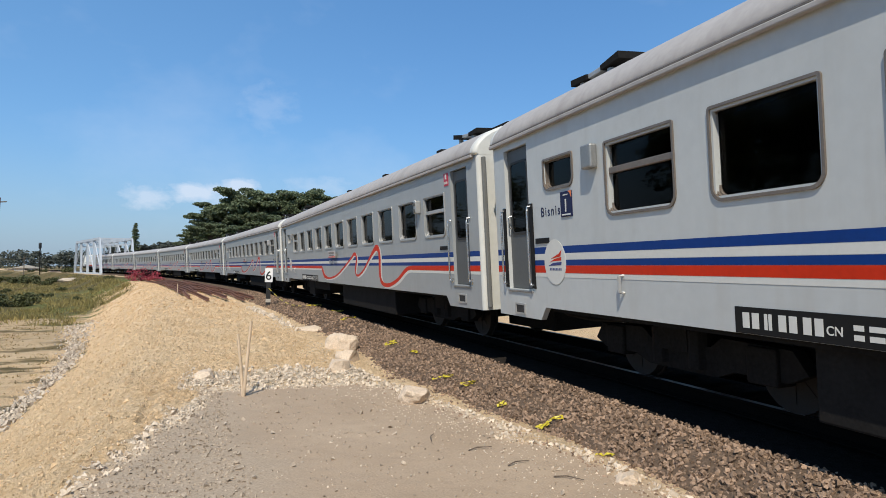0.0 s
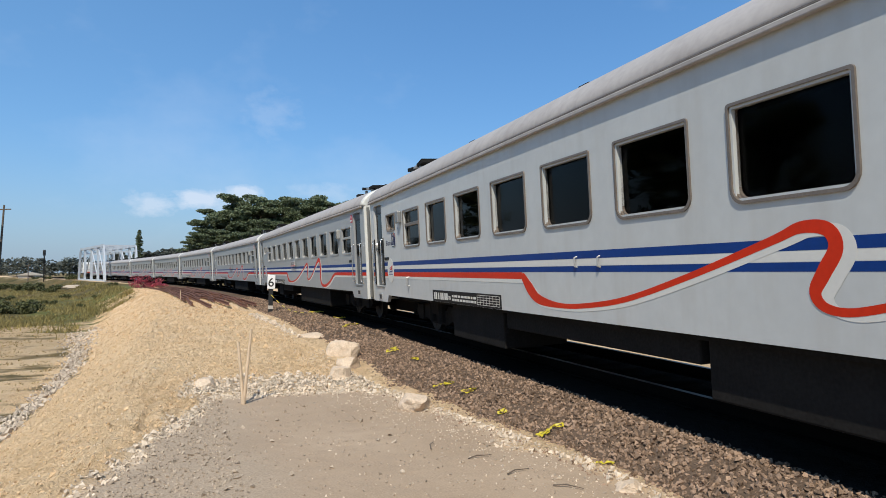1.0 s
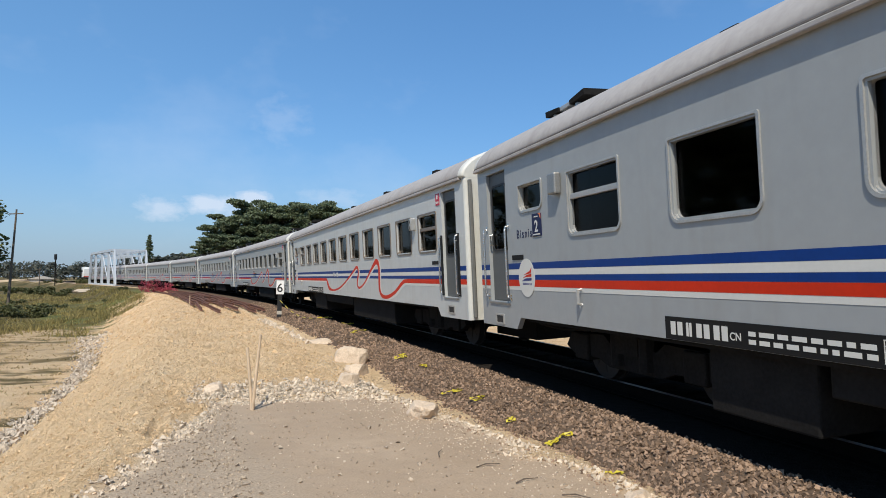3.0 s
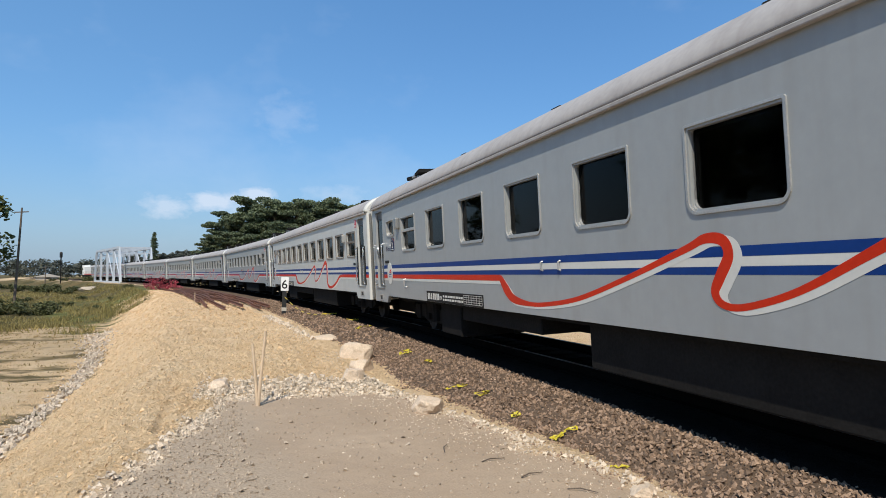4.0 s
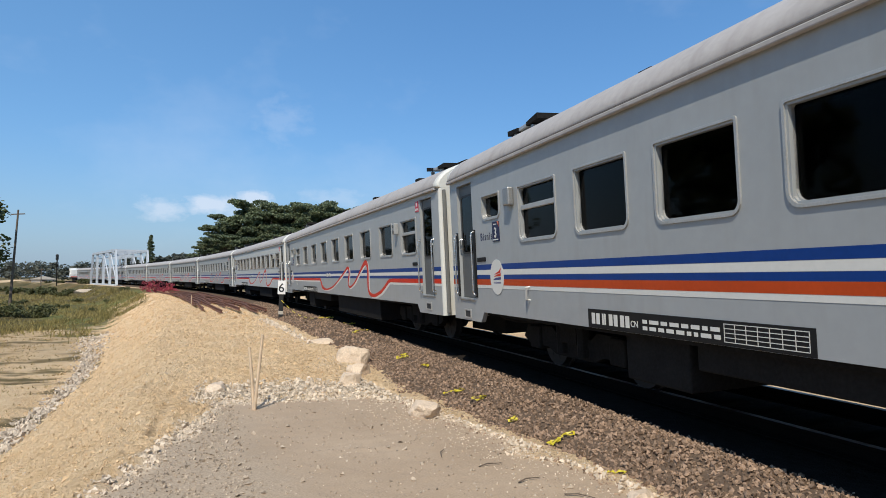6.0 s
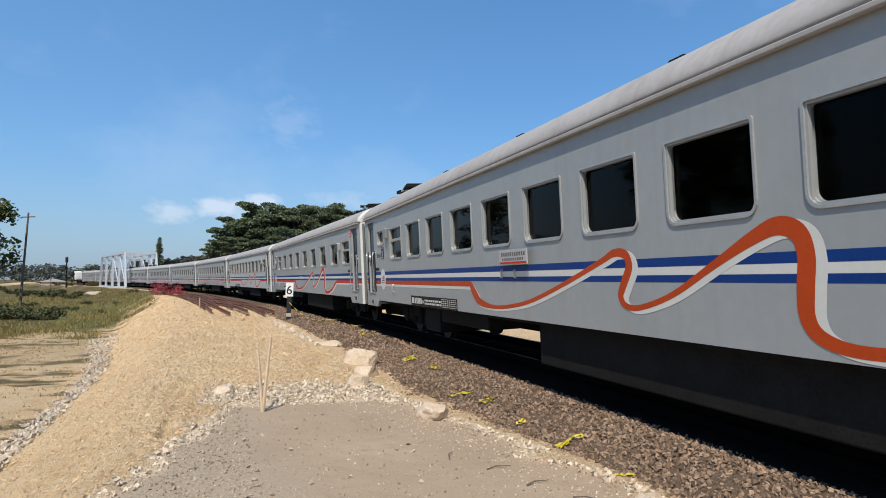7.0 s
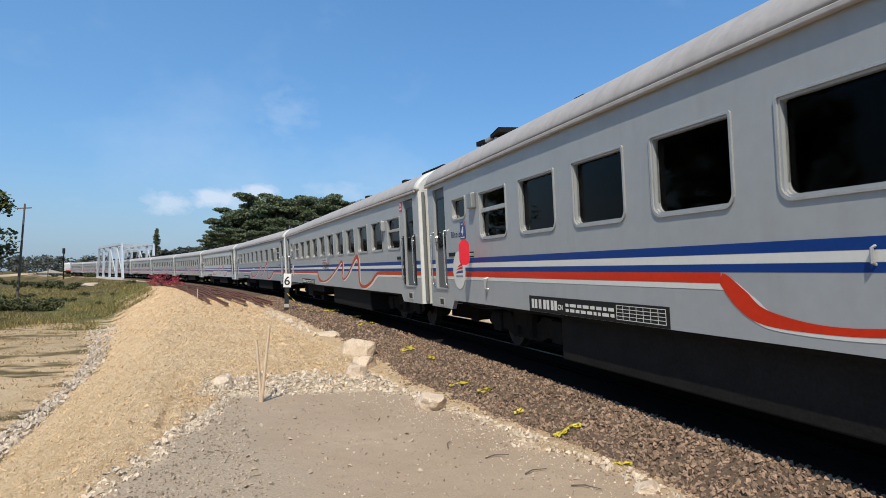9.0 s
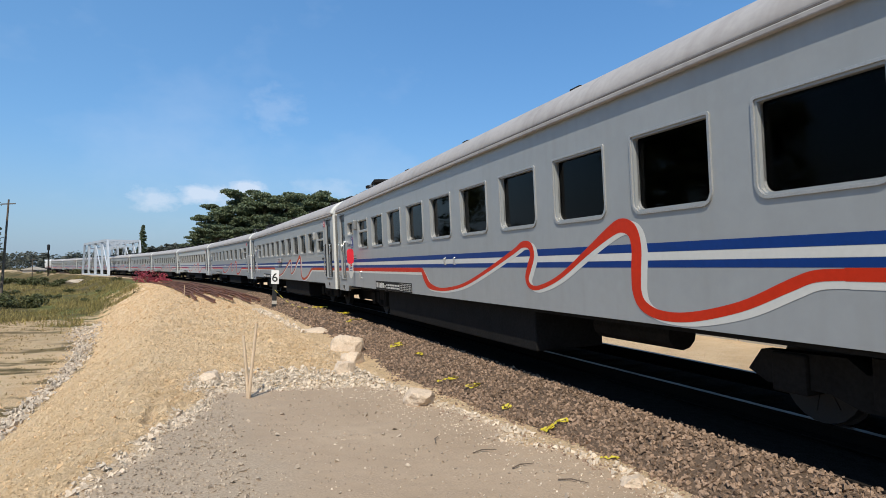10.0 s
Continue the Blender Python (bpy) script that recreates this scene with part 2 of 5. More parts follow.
def part(name, bm, mat, parent=None, label="", smooth=False):
    ob = new(name, mesh_of(name, bm, mat))
    ob.parent = parent
    if smooth:
        for p in ob.data.polygons:
            p.use_smooth = abs(p.normal.x) < 0.97 and p.normal.z > -0.97
    if label:
        ob["label"] = label
    return ob


def thing(name, label, category, group="", kind=""):
    return tagged(new(name), label, category, group, kind)


def box(bm, x0, x1, y0, y1, z0, z1, m=None):
    vs = [bm.verts.new((x, y, z)) for x in (x0, x1) for y in (y0, y1) for z in (z0, z1)]
    for f in ((0, 1, 3, 2), (4, 6, 7, 5), (0, 4, 5, 1), (2, 3, 7, 6), (0, 2, 6, 4), (1, 5, 7, 3)):
        bm.faces.new([vs[i] for i in f])
    if m:
        bmesh.ops.transform(bm, matrix=m, verts=vs)
    return bm


def bevel_box(x0, x1, y0, y1, z0, z1, r=0.01):
    b = bmesh.new()
    box(b, x0, x1, y0, y1, z0, z1)
    bmesh.ops.bevel(b, geom=b.edges[:], offset=r, segments=2, affect="EDGES", profile=0.5)
    return b


def tube(bm, pts, r, n=8):
    """A round bar along the points."""
    pts = [Vector(p) for p in pts]
    rings = []
    for i, p in enumerate(pts):
        a, b = pts[max(i - 1, 0)], pts[min(i + 1, len(pts) - 1)]
        d = (b - a).normalized()
        up = Vector((0, 0, 1)) if abs(d.z) < 0.9 else Vector((1, 0, 0))
        s = d.cross(up).normalized()
        u = s.cross(d)
        rr = r[i] if isinstance(r, (list, tuple)) else r
        rings.append([bm.verts.new(p + rr * (math.cos(k * math.tau / n) * s + math.sin(k * math.tau / n) * u)) for k in range(n)])
    for a, b in zip(rings, rings[1:]):
        for k in range(n):
            bm.faces.new((a[k], a[(k + 1) % n], b[(k + 1) % n], b[k]))
    bm.faces.new(rings[0][::-1])
    bm.faces.new(rings[-1])
    return bm


def beam(bm, a, b, w, h):
    """A square bar from a to b."""
    a, b = Vector(a), Vector(b)
    d = (b - a)
    m = Matrix.Translation((a + b) / 2) @ d.to_track_quat("X", "Z").to_matrix().to_4x4()
    return box(bm, -d.length / 2, d.length / 2, -w / 2, w / 2, -h / 2, h / 2, m)


def rounded(u0, u1, z0, z1, rt, rb, n=5):
    """Outline of a rectangle with round corners: radius rt at the top, rb at the bottom."""
    out = []
    for cx, cz, r, a0 in ((u1 - rb, z0 + rb, rb, -90), (u1 - rt, z1 - rt, rt, 0), (u0 + rt, z1 - rt, rt, 90), (u0 + rb, z0 + rb, rb, 180)):
        for k in range(n + 1):
            a = radians(a0 + 90 * k / n)
            out.append((cx + r * math.cos(a), cz + r * math.sin(a)))
    return out


def ring(bm, outer, inner, y0, y1):
    """A frame between two outlines, from y0 (back) to y1 (front)."""
    n = len(outer)
    o1, i1 = [[bm.verts.new((u, y1, z)) for u, z in l] for l in (outer, inner)]
    o0, i0 = [[bm.verts.new((u, y0, z)) for u, z in l] for l in (outer, inner)]
    for k in range(n):
        j = (k + 1) % n
        bm.faces.new((o1[k], o1[j], i1[j], i1[k]))
        bm.faces.new((o1[k], o0[k], o0[j], o1[j]))
        bm.faces.new((i1[k], i1[j], i0[j], i0[k]))
        bm.faces.new((o0[k], i0[k], i0[j], o0[j]))
    return bm


def slab(bm, outline, y0, y1):
    a = [bm.verts.new((u, y1, z)) for u, z in outline]
    b = [bm.verts.new((u, y0, z)) for u, z in outline]
    bm.faces.new(a)
    bm.faces.new(b[::-1])
    for k in range(len(a)):
        j = (k + 1) % len(a)
        bm.faces.new((a[k], b[k], b[j], a[j]))
    return bm


def ribbon(bm, line, widths, y, du=0.0, dz=0.0, thick=0.001):
    """A painted band along a line of (u, z), flat on the side, a coat thick."""
    pts = [Vector((u + du, z + dz)) for u, z in line]
    rows = []
    for i, p in enumerate(pts):
        d = (pts[min(i + 1, len(pts) - 1)] - pts[max(i - 1, 0)]).normalized()
        nrm = Vector((-d.y, d.x))
        w = widths[i] / 2
        rows.append([bm.verts.new((q.x, yy, q.y)) for q in (p + nrm * w, p - nrm * w) for yy in (y, y - thick)])
    for a, b in zip(rows, rows[1:]):
        for i, j in ((0, 2), (2, 3), (3, 1), (1, 0)):
            bm.faces.new((a[i], a[j], b[j], b[i]))
    return bm


def smooth_line(knots, per=8):
    """A Catmull-Rom line through the knots."""
    out = []
    k = [knots[0]] + list(knots) + [knots[-1]]
    for i in range(1, len(k) - 2):
        p0, p1, p2, p3 = (np.array(q, float) for q in k[i - 1:i + 3])
        for j in range(per):
            t = j / per
            out.append(tuple(0.5 * (2 * p1 + (p2 - p0) * t + (2 * p0 - 5 * p1 + 4 * p2 - p3) * t * t + (3 * p1 - p0 - 3 * p2 + p3) * t ** 3)))
    out.append(tuple(knots[-1]))
    return out


def lettering(name, text, size, mat, parent, place, bold=0.0, label="", spacing=1.0):
    """Words as a mesh, in the built-in font, upright on the side that faces +Y: place is (u of the left end, y, z of the foot)."""
    cu = bpy.data.curves.new(name, "FONT")
    cu.body, cu.size, cu.extrude, cu.offset, cu.space_character = text, size, 0.001, bold, spacing
    tmp = bpy.data.objects.new(name, cu)
    scene.collection.objects.link(tmp)
    me = bpy.data.meshes.new_from_object(tmp.evaluated_get(bpy.context.evaluated_depsgraph_get()))
    bpy.data.objects.remove(tmp)
    me.transform(Matrix.Rotation(math.pi, 4, "Z") @ Matrix.Rotation(math.pi / 2, 4, "X"))
    me.materials.clear()
    me.materials.append(mat)
    ob = new(name, me)
    ob.parent = parent
    ob.location = place
    if label:
        ob["label"] = label
    return ob


def step(a, b, v):
    t = min(max((v - a) / (b - a), 0.0), 1.0)
    return t * t * (3 - 2 * t)


# ---- the track's line ----
LINE_S = np.arange(-120.0, 420.0, 0.5)
LINE_K = 0.0039713 * np.clip((227.07 - LINE_S) / (227.07 + 64.48), 0, 1)
LINE_TH = np.concatenate([[0], np.cumsum((LINE_K[1:] + LINE_K[:-1]) / 4)])
ZERO = int(np.argmin(abs(LINE_S)))
LINE_TH -= LINE_TH[ZERO]
LINE_MID = (LINE_TH[1:] + LINE_TH[:-1]) / 2
LINE_X = np.concatenate([[0], np.cumsum(-np.sin(LINE_MID) * 0.5)])
LINE_Y = np.concatenate([[0], np.cumsum(np.cos(LINE_MID) * 0.5)])
LINE_X += 5.1948 - LINE_X[ZERO]
LINE_Y -= LINE_Y[ZERO]
EYE_Z = 1.28
CANT = 0.0522
LIFT = 0.041


def on_line(s):
    return Vector((np.interp(s, LINE_S, LINE_X), np.interp(s, LINE_S, LINE_Y), 0.0))


def heading(s):
    return float(np.interp(s, LINE_S, LINE_TH))


def place(s, left=0.0, z=0.0, cant=False):
    """A point beside the track: s metres along it, left of its middle, over the rails."""
    p, a = on_line(s), heading(s)
    if cant:
        q = Matrix.Rotation(-CANT, 3, "X") @ Vector((0, left, z - EYE_Z))
        left, z = q.y, q.z + EYE_Z + LIFT
    return Vector((p.x - math.cos(a) * left, p.y - math.sin(a) * left, z))


def vehicle_pose(s, half=7.0):
    a, b = on_line(s + half), on_line(s - half)
    m, d = (a + b) / 2, (a - b)
    turn = Matrix.Rotation(math.atan2(d.y, d.x), 4, "Z")
    return Matrix.Translation((m.x, m.y, EYE_Z)) @ turn @ Matrix.Rotation(-CANT, 4, "X") @ Matrix.Translation((0, 0, LIFT - EYE_Z))


SWAY_T = [0, 0.5, 1, 1.5, 2, 2.5, 4, 4.5, 5, 5.5, 7, 7.5, 8, 8.5, 9, 9.5, 10]
SWAY = [-0.001, -0.039, -0.024, 0.004, -0.001, -0.005, 0.022, 0.036, 0.026, 0.069, -0.004, 0.002, -0.039, -0.035, -0.008, -0.034, 0.027]


def run(t):
    """How far the train has come at t."""
    return 7.2354 * t + 0.01994 * t * t + float(np.interp(t, SWAY_T, SWAY))


PITCH = 20.92
S0 = 19.507


# ---- the coaches ----
SIDE = 1.495
FRONT, REAR = 10.12, -10.06
ENDS = {1: FRONT, -1: -REAR}
FRONT_DOOR, REAR_DOOR = (9.06, 9.775), (-9.69, -9.02)
LOUVRES = [(6.165, 7.26), (-8.745, -7.705)]
NINE = [(-7.275 + 1.4935 * i, -6.212 + 1.4935 * i) for i in range(9)]
SEVEN = [(-7.05 + 1.893 * i, -5.968 + 1.893 * i) for i in range(7)]
WIN_Z = (1.80, 2.55)
DOOR_Z = (1.0, 2.85)
WC = (7.90, 8.62, 2.185, 2.57)
SWOOSH = [(1.9, 1.265, 0.086), (1.85, 1.235, 0.13), (1.68, 1.1, 0.18), (1.46, 0.985, 0.13), (0.98, 0.935, 0.066), (0.45, 0.955, 0.06), (-0.3, 1.05, 0.06), (-1.2, 1.27, 0.06),
          (-2.05, 1.52, 0.07), (-2.3, 1.6, 0.088), (-2.5, 1.58, 0.106), (-2.56, 1.46, 0.119), (-2.46, 1.3, 0.119), (-2.39, 1.17, 0.101), (-2.48, 1.075, 0.07), (-2.72, 1.07, 0.06),
          (-3.2, 1.2, 0.062), (-3.75, 1.46, 0.079), (-4.15, 1.64, 0.119), (-4.395, 1.715, 0.15), (-4.575, 1.66, 0.163), (-4.635, 1.5, 0.167), (-4.615, 1.28, 0.167), (-4.615, 1.08, 0.15),
          (-4.715, 0.95, 0.119), (-4.965, 0.885, 0.097), (-5.355, 0.9, 0.092), (-5.9, 1.015, 0.088), (-6.35, 1.18, 0.095), (-6.62, 1.25, 0.09), (-6.9, 1.265, 0.086)]


def side_sheet(holes):
    """The near side of the body: a sheet with openings through it, and their reveals."""
    bm = bmesh.new()
    us = sorted({REAR, FRONT, *[h[i] for h in holes for i in (0, 1)], 8.72, -8.64})
    zs = sorted({0.80, 3.04, *[h[i] for h in holes for i in (2, 3)]})
    vert = {}

    def v(u, z, y):
        key = (round(u, 4), round(z, 4), y)
        if key not in vert:
            vert[key] = bm.verts.new((u, y, z))
        return vert[key]

    inside = lambda u, z: any(h[0] < u < h[1] and h[2] < z < h[3] for h in holes)
    for y in (SIDE, SIDE - 0.07):
        for a, b in zip(us, us[1:]):
            for c, d in zip(zs, zs[1:]):
                if not inside((a + b) / 2, (c + d) / 2):
                    bm.faces.new((v(a, c, y), v(b, c, y), v(b, d, y), v(a, d, y)))
    for u0, u1, z0, z1 in holes:
        uu = [u for u in us if u0 <= u <= u1]
        zz = [z for z in zs if z0 <= z <= z1]
        for a, b in zip(uu, uu[1:]):
            for z in (z0, z1):
                bm.faces.new((v(a, z, SIDE), v(b, z, SIDE), v(b, z, SIDE - 0.07), v(a, z, SIDE - 0.07)))
        for c, d in zip(zz, zz[1:]):
            for u in (u0, u1):
                bm.faces.new((v(u, c, SIDE), v(u, d, SIDE), v(u, d, SIDE - 0.07), v(u, c, SIDE - 0.07)))
    # deeper skirts below the doors
    for outline in ([(8.72, 0.80), (8.86, 0.64), (FRONT, 0.64), (FRONT, 0.80)], [(-8.64, 0.80), (REAR, 0.80), (REAR, 0.64), (-8.78, 0.64)]):
        slab(bm, outline, SIDE - 0.07, SIDE)
    return bm


CORNER_R = 0.06


def corner_post(e):
    bm = bmesh.new()
    rows = []
    for z, k in ((0.64, 1.0), (2.9, 1.0), (3.0, 0.92), (3.06, 0.7)):
        arc = [radians(11.25 * i) for i in range(9)]
        rows.append([bm.verts.new((e * (ENDS[e] + CORNER_R * k * math.sin(a)), SIDE - CORNER_R + CORNER_R * k * math.cos(a), z)) for a in arc])
    for a, b in zip(rows, rows[1:]):
        for i in range(8):
            bm.faces.new((a[i], a[i + 1], b[i + 1], b[i]))
    return bm


def window_unit(parent, u0, u1, z0, z1, frame_mat, louvre, name="window"):
    bm = bmesh.new()
    outer, lip = rounded(u0, u1, z0, z1, 0.03, 0.12), rounded(u0 + 0.024, u1 - 0.024, z0 + 0.026, z1 - 0.024, 0.02, 0.10)
    mid, inner = rounded(u0 + 0.032, u1 - 0.032, z0 + 0.034, z1 - 0.032, 0.02, 0.095), rounded(u0 + 0.045, u1 - 0.045, z0 + 0.048, z1 - 0.045, 0.02, 0.085)
    ring(bm, outer, lip, SIDE - 0.04, SIDE + 0.016)
    ring(bm, lip, mid, SIDE - 0.05, SIDE - 0.012)
    ring(bm, mid, inner, SIDE - 0.075, SIDE - 0.034)
    w = part(name, bm, frame_mat, parent)
    bm = slab(bmesh.new(), rounded(u0 + 0.04, u1 - 0.04, z0 + 0.043, z1 - 0.04, 0.02, 0.08), SIDE - 0.064, SIDE - 0.057)
    part("pane", bm, GLASS, w)
    if louvre:
        zb = z0 + 0.60 * (z1 - z0)
        part("transom", bevel_box(u0 + 0.05, u1 - 0.05, SIDE - 0.056, SIDE - 0.008, zb - 0.032, zb + 0.032, 0.008), frame_mat, w)
    return w


def coach_door(parent, u0, u1, hinge, wells=False):
    """A grey slam door set into the side, with its glass, sill and handle."""
    bm = bevel_box(u0 + 0.004, u1 - 0.004, SIDE - 0.10, SIDE - 0.05, DOOR_Z[0] + 0.005, DOOR_Z[1] - 0.01, 0.006)
    d = part("door", bm, DOOR, parent, "dark grey slam door with a tall dark window")
    bm = bmesh.new()
    c0, c1 = u0 + 0.115, u1 - 0.115
    ring(bm, rounded(c0 - 0.03, c1 + 0.03, 1.72, 2.68, 0.08, 0.08), rounded(c0, c1, 1.75, 2.65, 0.06, 0.06), SIDE - 0.06, SIDE - 0.036)
    part("window_seal", bm, RUBBER, d)
    part("door_glass", slab(bmesh.new(), rounded(c0 - 0.01, c1 + 0.01, 1.74, 2.66, 0.06, 0.06), SIDE - 0.049, SIDE - 0.044), GLASS, d)
    bm = bmesh.new()
    uh = u0 + 0.07 if hinge else u1 - 0.07
    tube(bm, [(uh, SIDE - 0.05, 1.80), (uh, SIDE + 0.0, 1.82), (uh, SIDE + 0.0, 1.95), (uh, SIDE - 0.05, 1.97)], 0.012, 6)
    part("door_handle", bm, STEEL, d, "steel pull handle")
    part("door_sill", bevel_box(u0 - 0.02, u1 + 0.02, SIDE - 0.10, SIDE + 0.018, DOOR_Z[0] - 0.035, DOOR_Z[0] - 0.008, 0.005), BOXSTEEL, parent)
    for u in (u0 - 0.055, u1 + 0.055):
        bm = bmesh.new()
        z0, z1 = 1.06, 2.05
        tube(bm, [(u, SIDE, z0), (u, SIDE + 0.05, z0 + 0.01), (u, SIDE + 0.06, z0 + 0.06), (u, SIDE + 0.06, z1 - 0.06), (u, SIDE + 0.05, z1 - 0.01), (u, SIDE, z1)], 0.014, 7)
        for z in (z0, z1):
            box(bm, u - 0.03, u + 0.03, SIDE - 0.01, SIDE + 0.008, z - 0.04, z + 0.04)
        if wells:
            # flat black plate paints the dark of the recess behind the rail
            part("rail_well", bevel_box(u - 0.055, u + 0.045, SIDE, SIDE + 0.012, 1.02, 2.08, 0.003), PLATE, parent)
        part("handrail", bm, STEEL, parent, "steel grab rail beside the door")


def bogie(parent, u):
    b = part("bogie", box(bmesh.new(), u - 0.22, u + 0.22, -1.0, 1.0, 0.45, 0.82), UNDER, parent, "black two-axle bogie with coil springs")
    for y in (-0.86, 0.86):
        bm = slab(bmesh.new(), [(u - 1.55, 0.42), (u - 1.35, 0.33), (u - 0.75, 0.33), (u - 0.5, 0.25), (u + 0.5, 0.25), (u + 0.75, 0.33), (u + 1.35, 0.33), (u + 1.55, 0.42), (u + 1.4, 0.60), (u + 0.6, 0.62), (u + 0.45, 0.52), (u - 0.45, 0.52), (u - 0.6, 0.62), (u - 1.4, 0.60)], y - 0.06, y + 0.06)
        part("side_frame", bm, UNDER, b)
        for x in (u - 1.1, u + 1.1):
            part("axle_box", bevel_box(x - 0.17, x + 0.17, y - 0.10, y + 0.10, 0.28, 0.60, 0.02), UNDER, b)
        for x in (u - 0.28, u + 0.28):
            part("spring", tube(bmesh.new(), [(x, y * 1.05, 0.3), (x, y * 1.05, 0.66)], 0.11, 8), UNDER, b)
    sets = []
    for x in (u - 1.1, u + 1.1):
        bm = bmesh.new()
        for y in (-0.55, 0.55):
            e = 1 if y > 0 else -1
            tube(bm, [(0, y - 0.065 * e, 0), (0, y - 0.03 * e, 0), (0, y - 0.029 * e, 0), (0, y + 0.065 * e, 0)], [0.415, 0.415, 0.387, 0.385], 24)
            tube(bm, [(0, y, 0), (0, y + 0.10 * e, 0)], 0.12, 10)
        tube(bm, [(0, -0.9, 0), (0, 0.9, 0)], 0.075, 8)
        for k in range(4):
            box(bm, -0.30, 0.30, 0.616, 0.622, -0.018, 0.018, Matrix.Rotation(k * math.pi / 4, 4, "Y"))
        w = part("wheelset", bm, IRON, b)
        w.matrix_local = pose(x, 0, 0.387)
        sets.append(w)
    return b


def roof_profile():
    half = [(SIDE - 0.01, 2.965), (SIDE + 0.046, 2.985), (SIDE + 0.05, 3.02), (1.533, 3.07), (1.50, 3.13), (1.445, 3.195), (1.37, 3.26), (1.27, 3.325), (1.05, 3.41), (0.75, 3.48), (0.4, 3.53), (0.0, 3.545)]
    return half + [(-y, z) for y, z in half[-2::-1]]


def roof_mesh(stations):
    """The roof's skin between cross-sections: rows of place along the coach, narrowing, lowering."""
    bm = bmesh.new()
    prof = roof_profile()
    n = len(prof)
    rows = []
    for u, sc, dz in stations:
        rows.append([bm.verts.new((u, y * sc, 2.965 + (z - 2.965) * (1 + dz))) for y, z in prof])
    for a, b in zip(rows, rows[1:]):
        for k in range(n - 1):
            bm.faces.new((a[k], a[k + 1], b[k + 1], b[k]))
        bm.faces.new((a[0], b[0], b[n - 1], a[n - 1]))
    for r in (rows[0], rows[-1]):
        bm.faces.new(r)
    return bm


def painted_side(c, red, swing):
    """Stripes, the red line that swings along the side, and the plates."""
    y1, y2, y3 = SIDE + 0.0015, SIDE + 0.003, SIDE + 0.0045
    spans = [(REAR, REAR_DOOR[0]), (REAR_DOOR[1], FRONT_DOOR[0]), (FRONT_DOOR[1], FRONT)]
    for name, z0, z1, mat in (("blue_stripe", 1.45, 1.53, BLUE), ("white_stripe", 1.375, 1.447, WHITE), ("blue_stripe", 1.31, 1.372, BLUE)):
        bm = bmesh.new()
        for a, b in spans:
            box(bm, a, b, SIDE + 0.0005, y1, z0, z1)
        part(name, bm, mat, c)
    flow = smooth_line([(u - swing * step(-0.8, -2.4, u) * (0.55 + 0.45 * step(-2.8, -4.0, u)) * step(-6.9, -6.3, u), z, 0.9 * w) for u, z, w in SWOOSH], 6)
    line, w = [p[:2] for p in flow], [p[2] for p in flow]
    bm = bmesh.new()
    ribbon(bm, line, w, y3)
    for a, b in ((FRONT_DOOR[1], FRONT), (1.898, FRONT_DOOR[0]), (REAR_DOOR[1], -6.9), (REAR, REAR_DOOR[0])):
        box(bm, a, b, y3 - 0.001, y3, 1.222, 1.308)
    part("red_line", bm, red, c, "red line that swings up and down along the side")
    bm = bmesh.new()
    ribbon(bm, [(u - 0.06 * step(-6.9, -5.6, u) - 0.03, z - 0.026 - 0.024 * max(step(-5.0, -6.6, u), step(1.3, 1.8, u))) for u, z in line], w, y2)
    for a, b in ((FRONT_DOOR[1], FRONT), (1.86, FRONT_DOOR[0]), (REAR_DOOR[1], -6.93), (REAR, REAR_DOOR[0])):
        box(bm, a, b, y2 - 0.001, y2, 1.172, 1.258)
    part("white_line", bm, WHITE, c)
    # black plate with the coach's number and data, as plain bars
    pl = part("number_plate", bevel_box(2.58, 5.55, SIDE, SIDE + 0.004, 0.802, 1.0, 0.001), PLATE, c, "black band with white numbers and small data")
    bm = bmesh.new()
    for u, wd in ((5.47, 0.16), (5.26, 0.07), (5.13, 0.16), (4.92, 0.16)):
        box(bm, u - wd * 0.42, u, SIDE + 0.005, SIDE + 0.007, 0.845, 0.96)
        box(bm, u - wd, u - wd * 0.58, SIDE + 0.005, SIDE + 0.007, 0.845, 0.96)
    rnd = random.Random(3)
    for z in (0.845, 0.905):
        u = 4.54
        while u > 3.55:
            wd = rnd.uniform(0.05, 0.14)
            box(bm, u - wd, u, SIDE + 0.005, SIDE + 0.007, z, z + 0.035)
            u -= wd + 0.035
    for z in (0.83, 0.865, 0.90, 0.935, 0.97):
        box(bm, 2.63, 3.45, SIDE + 0.005, SIDE + 0.007, z, z + 0.006)
    for k in range(8):
        box(bm, 2.63 + k * 0.116, 2.636 + k * 0.116, SIDE + 0.005, SIDE + 0.007, 0.83, 0.976)
    tagged(part("plate_marks", bm, WHITE, pl), kind="stuff")
    lettering("plate_word", "CN", 0.085, WHITE, pl, (4.74, SIDE + 0.006, 0.86), 0.001)


def air_intake(c, u, z):
    bm = ring(bmesh.new(), rounded(u - 0.16, u + 0.16, z - 0.075, z + 0.075, 0.01, 0.01, 1), rounded(u - 0.12, u + 0.12, z - 0.05, z + 0.05, 0.005, 0.005, 1), SIDE - 0.01, SIDE + 0.012)
    v = part("step_vent", bm, ALU, c)
    part("vent_well", bevel_box(u - 0.125, u + 0.125, SIDE - 0.008, SIDE + 0.004, z - 0.055, z + 0.055, 0.001), RUBBER, v)


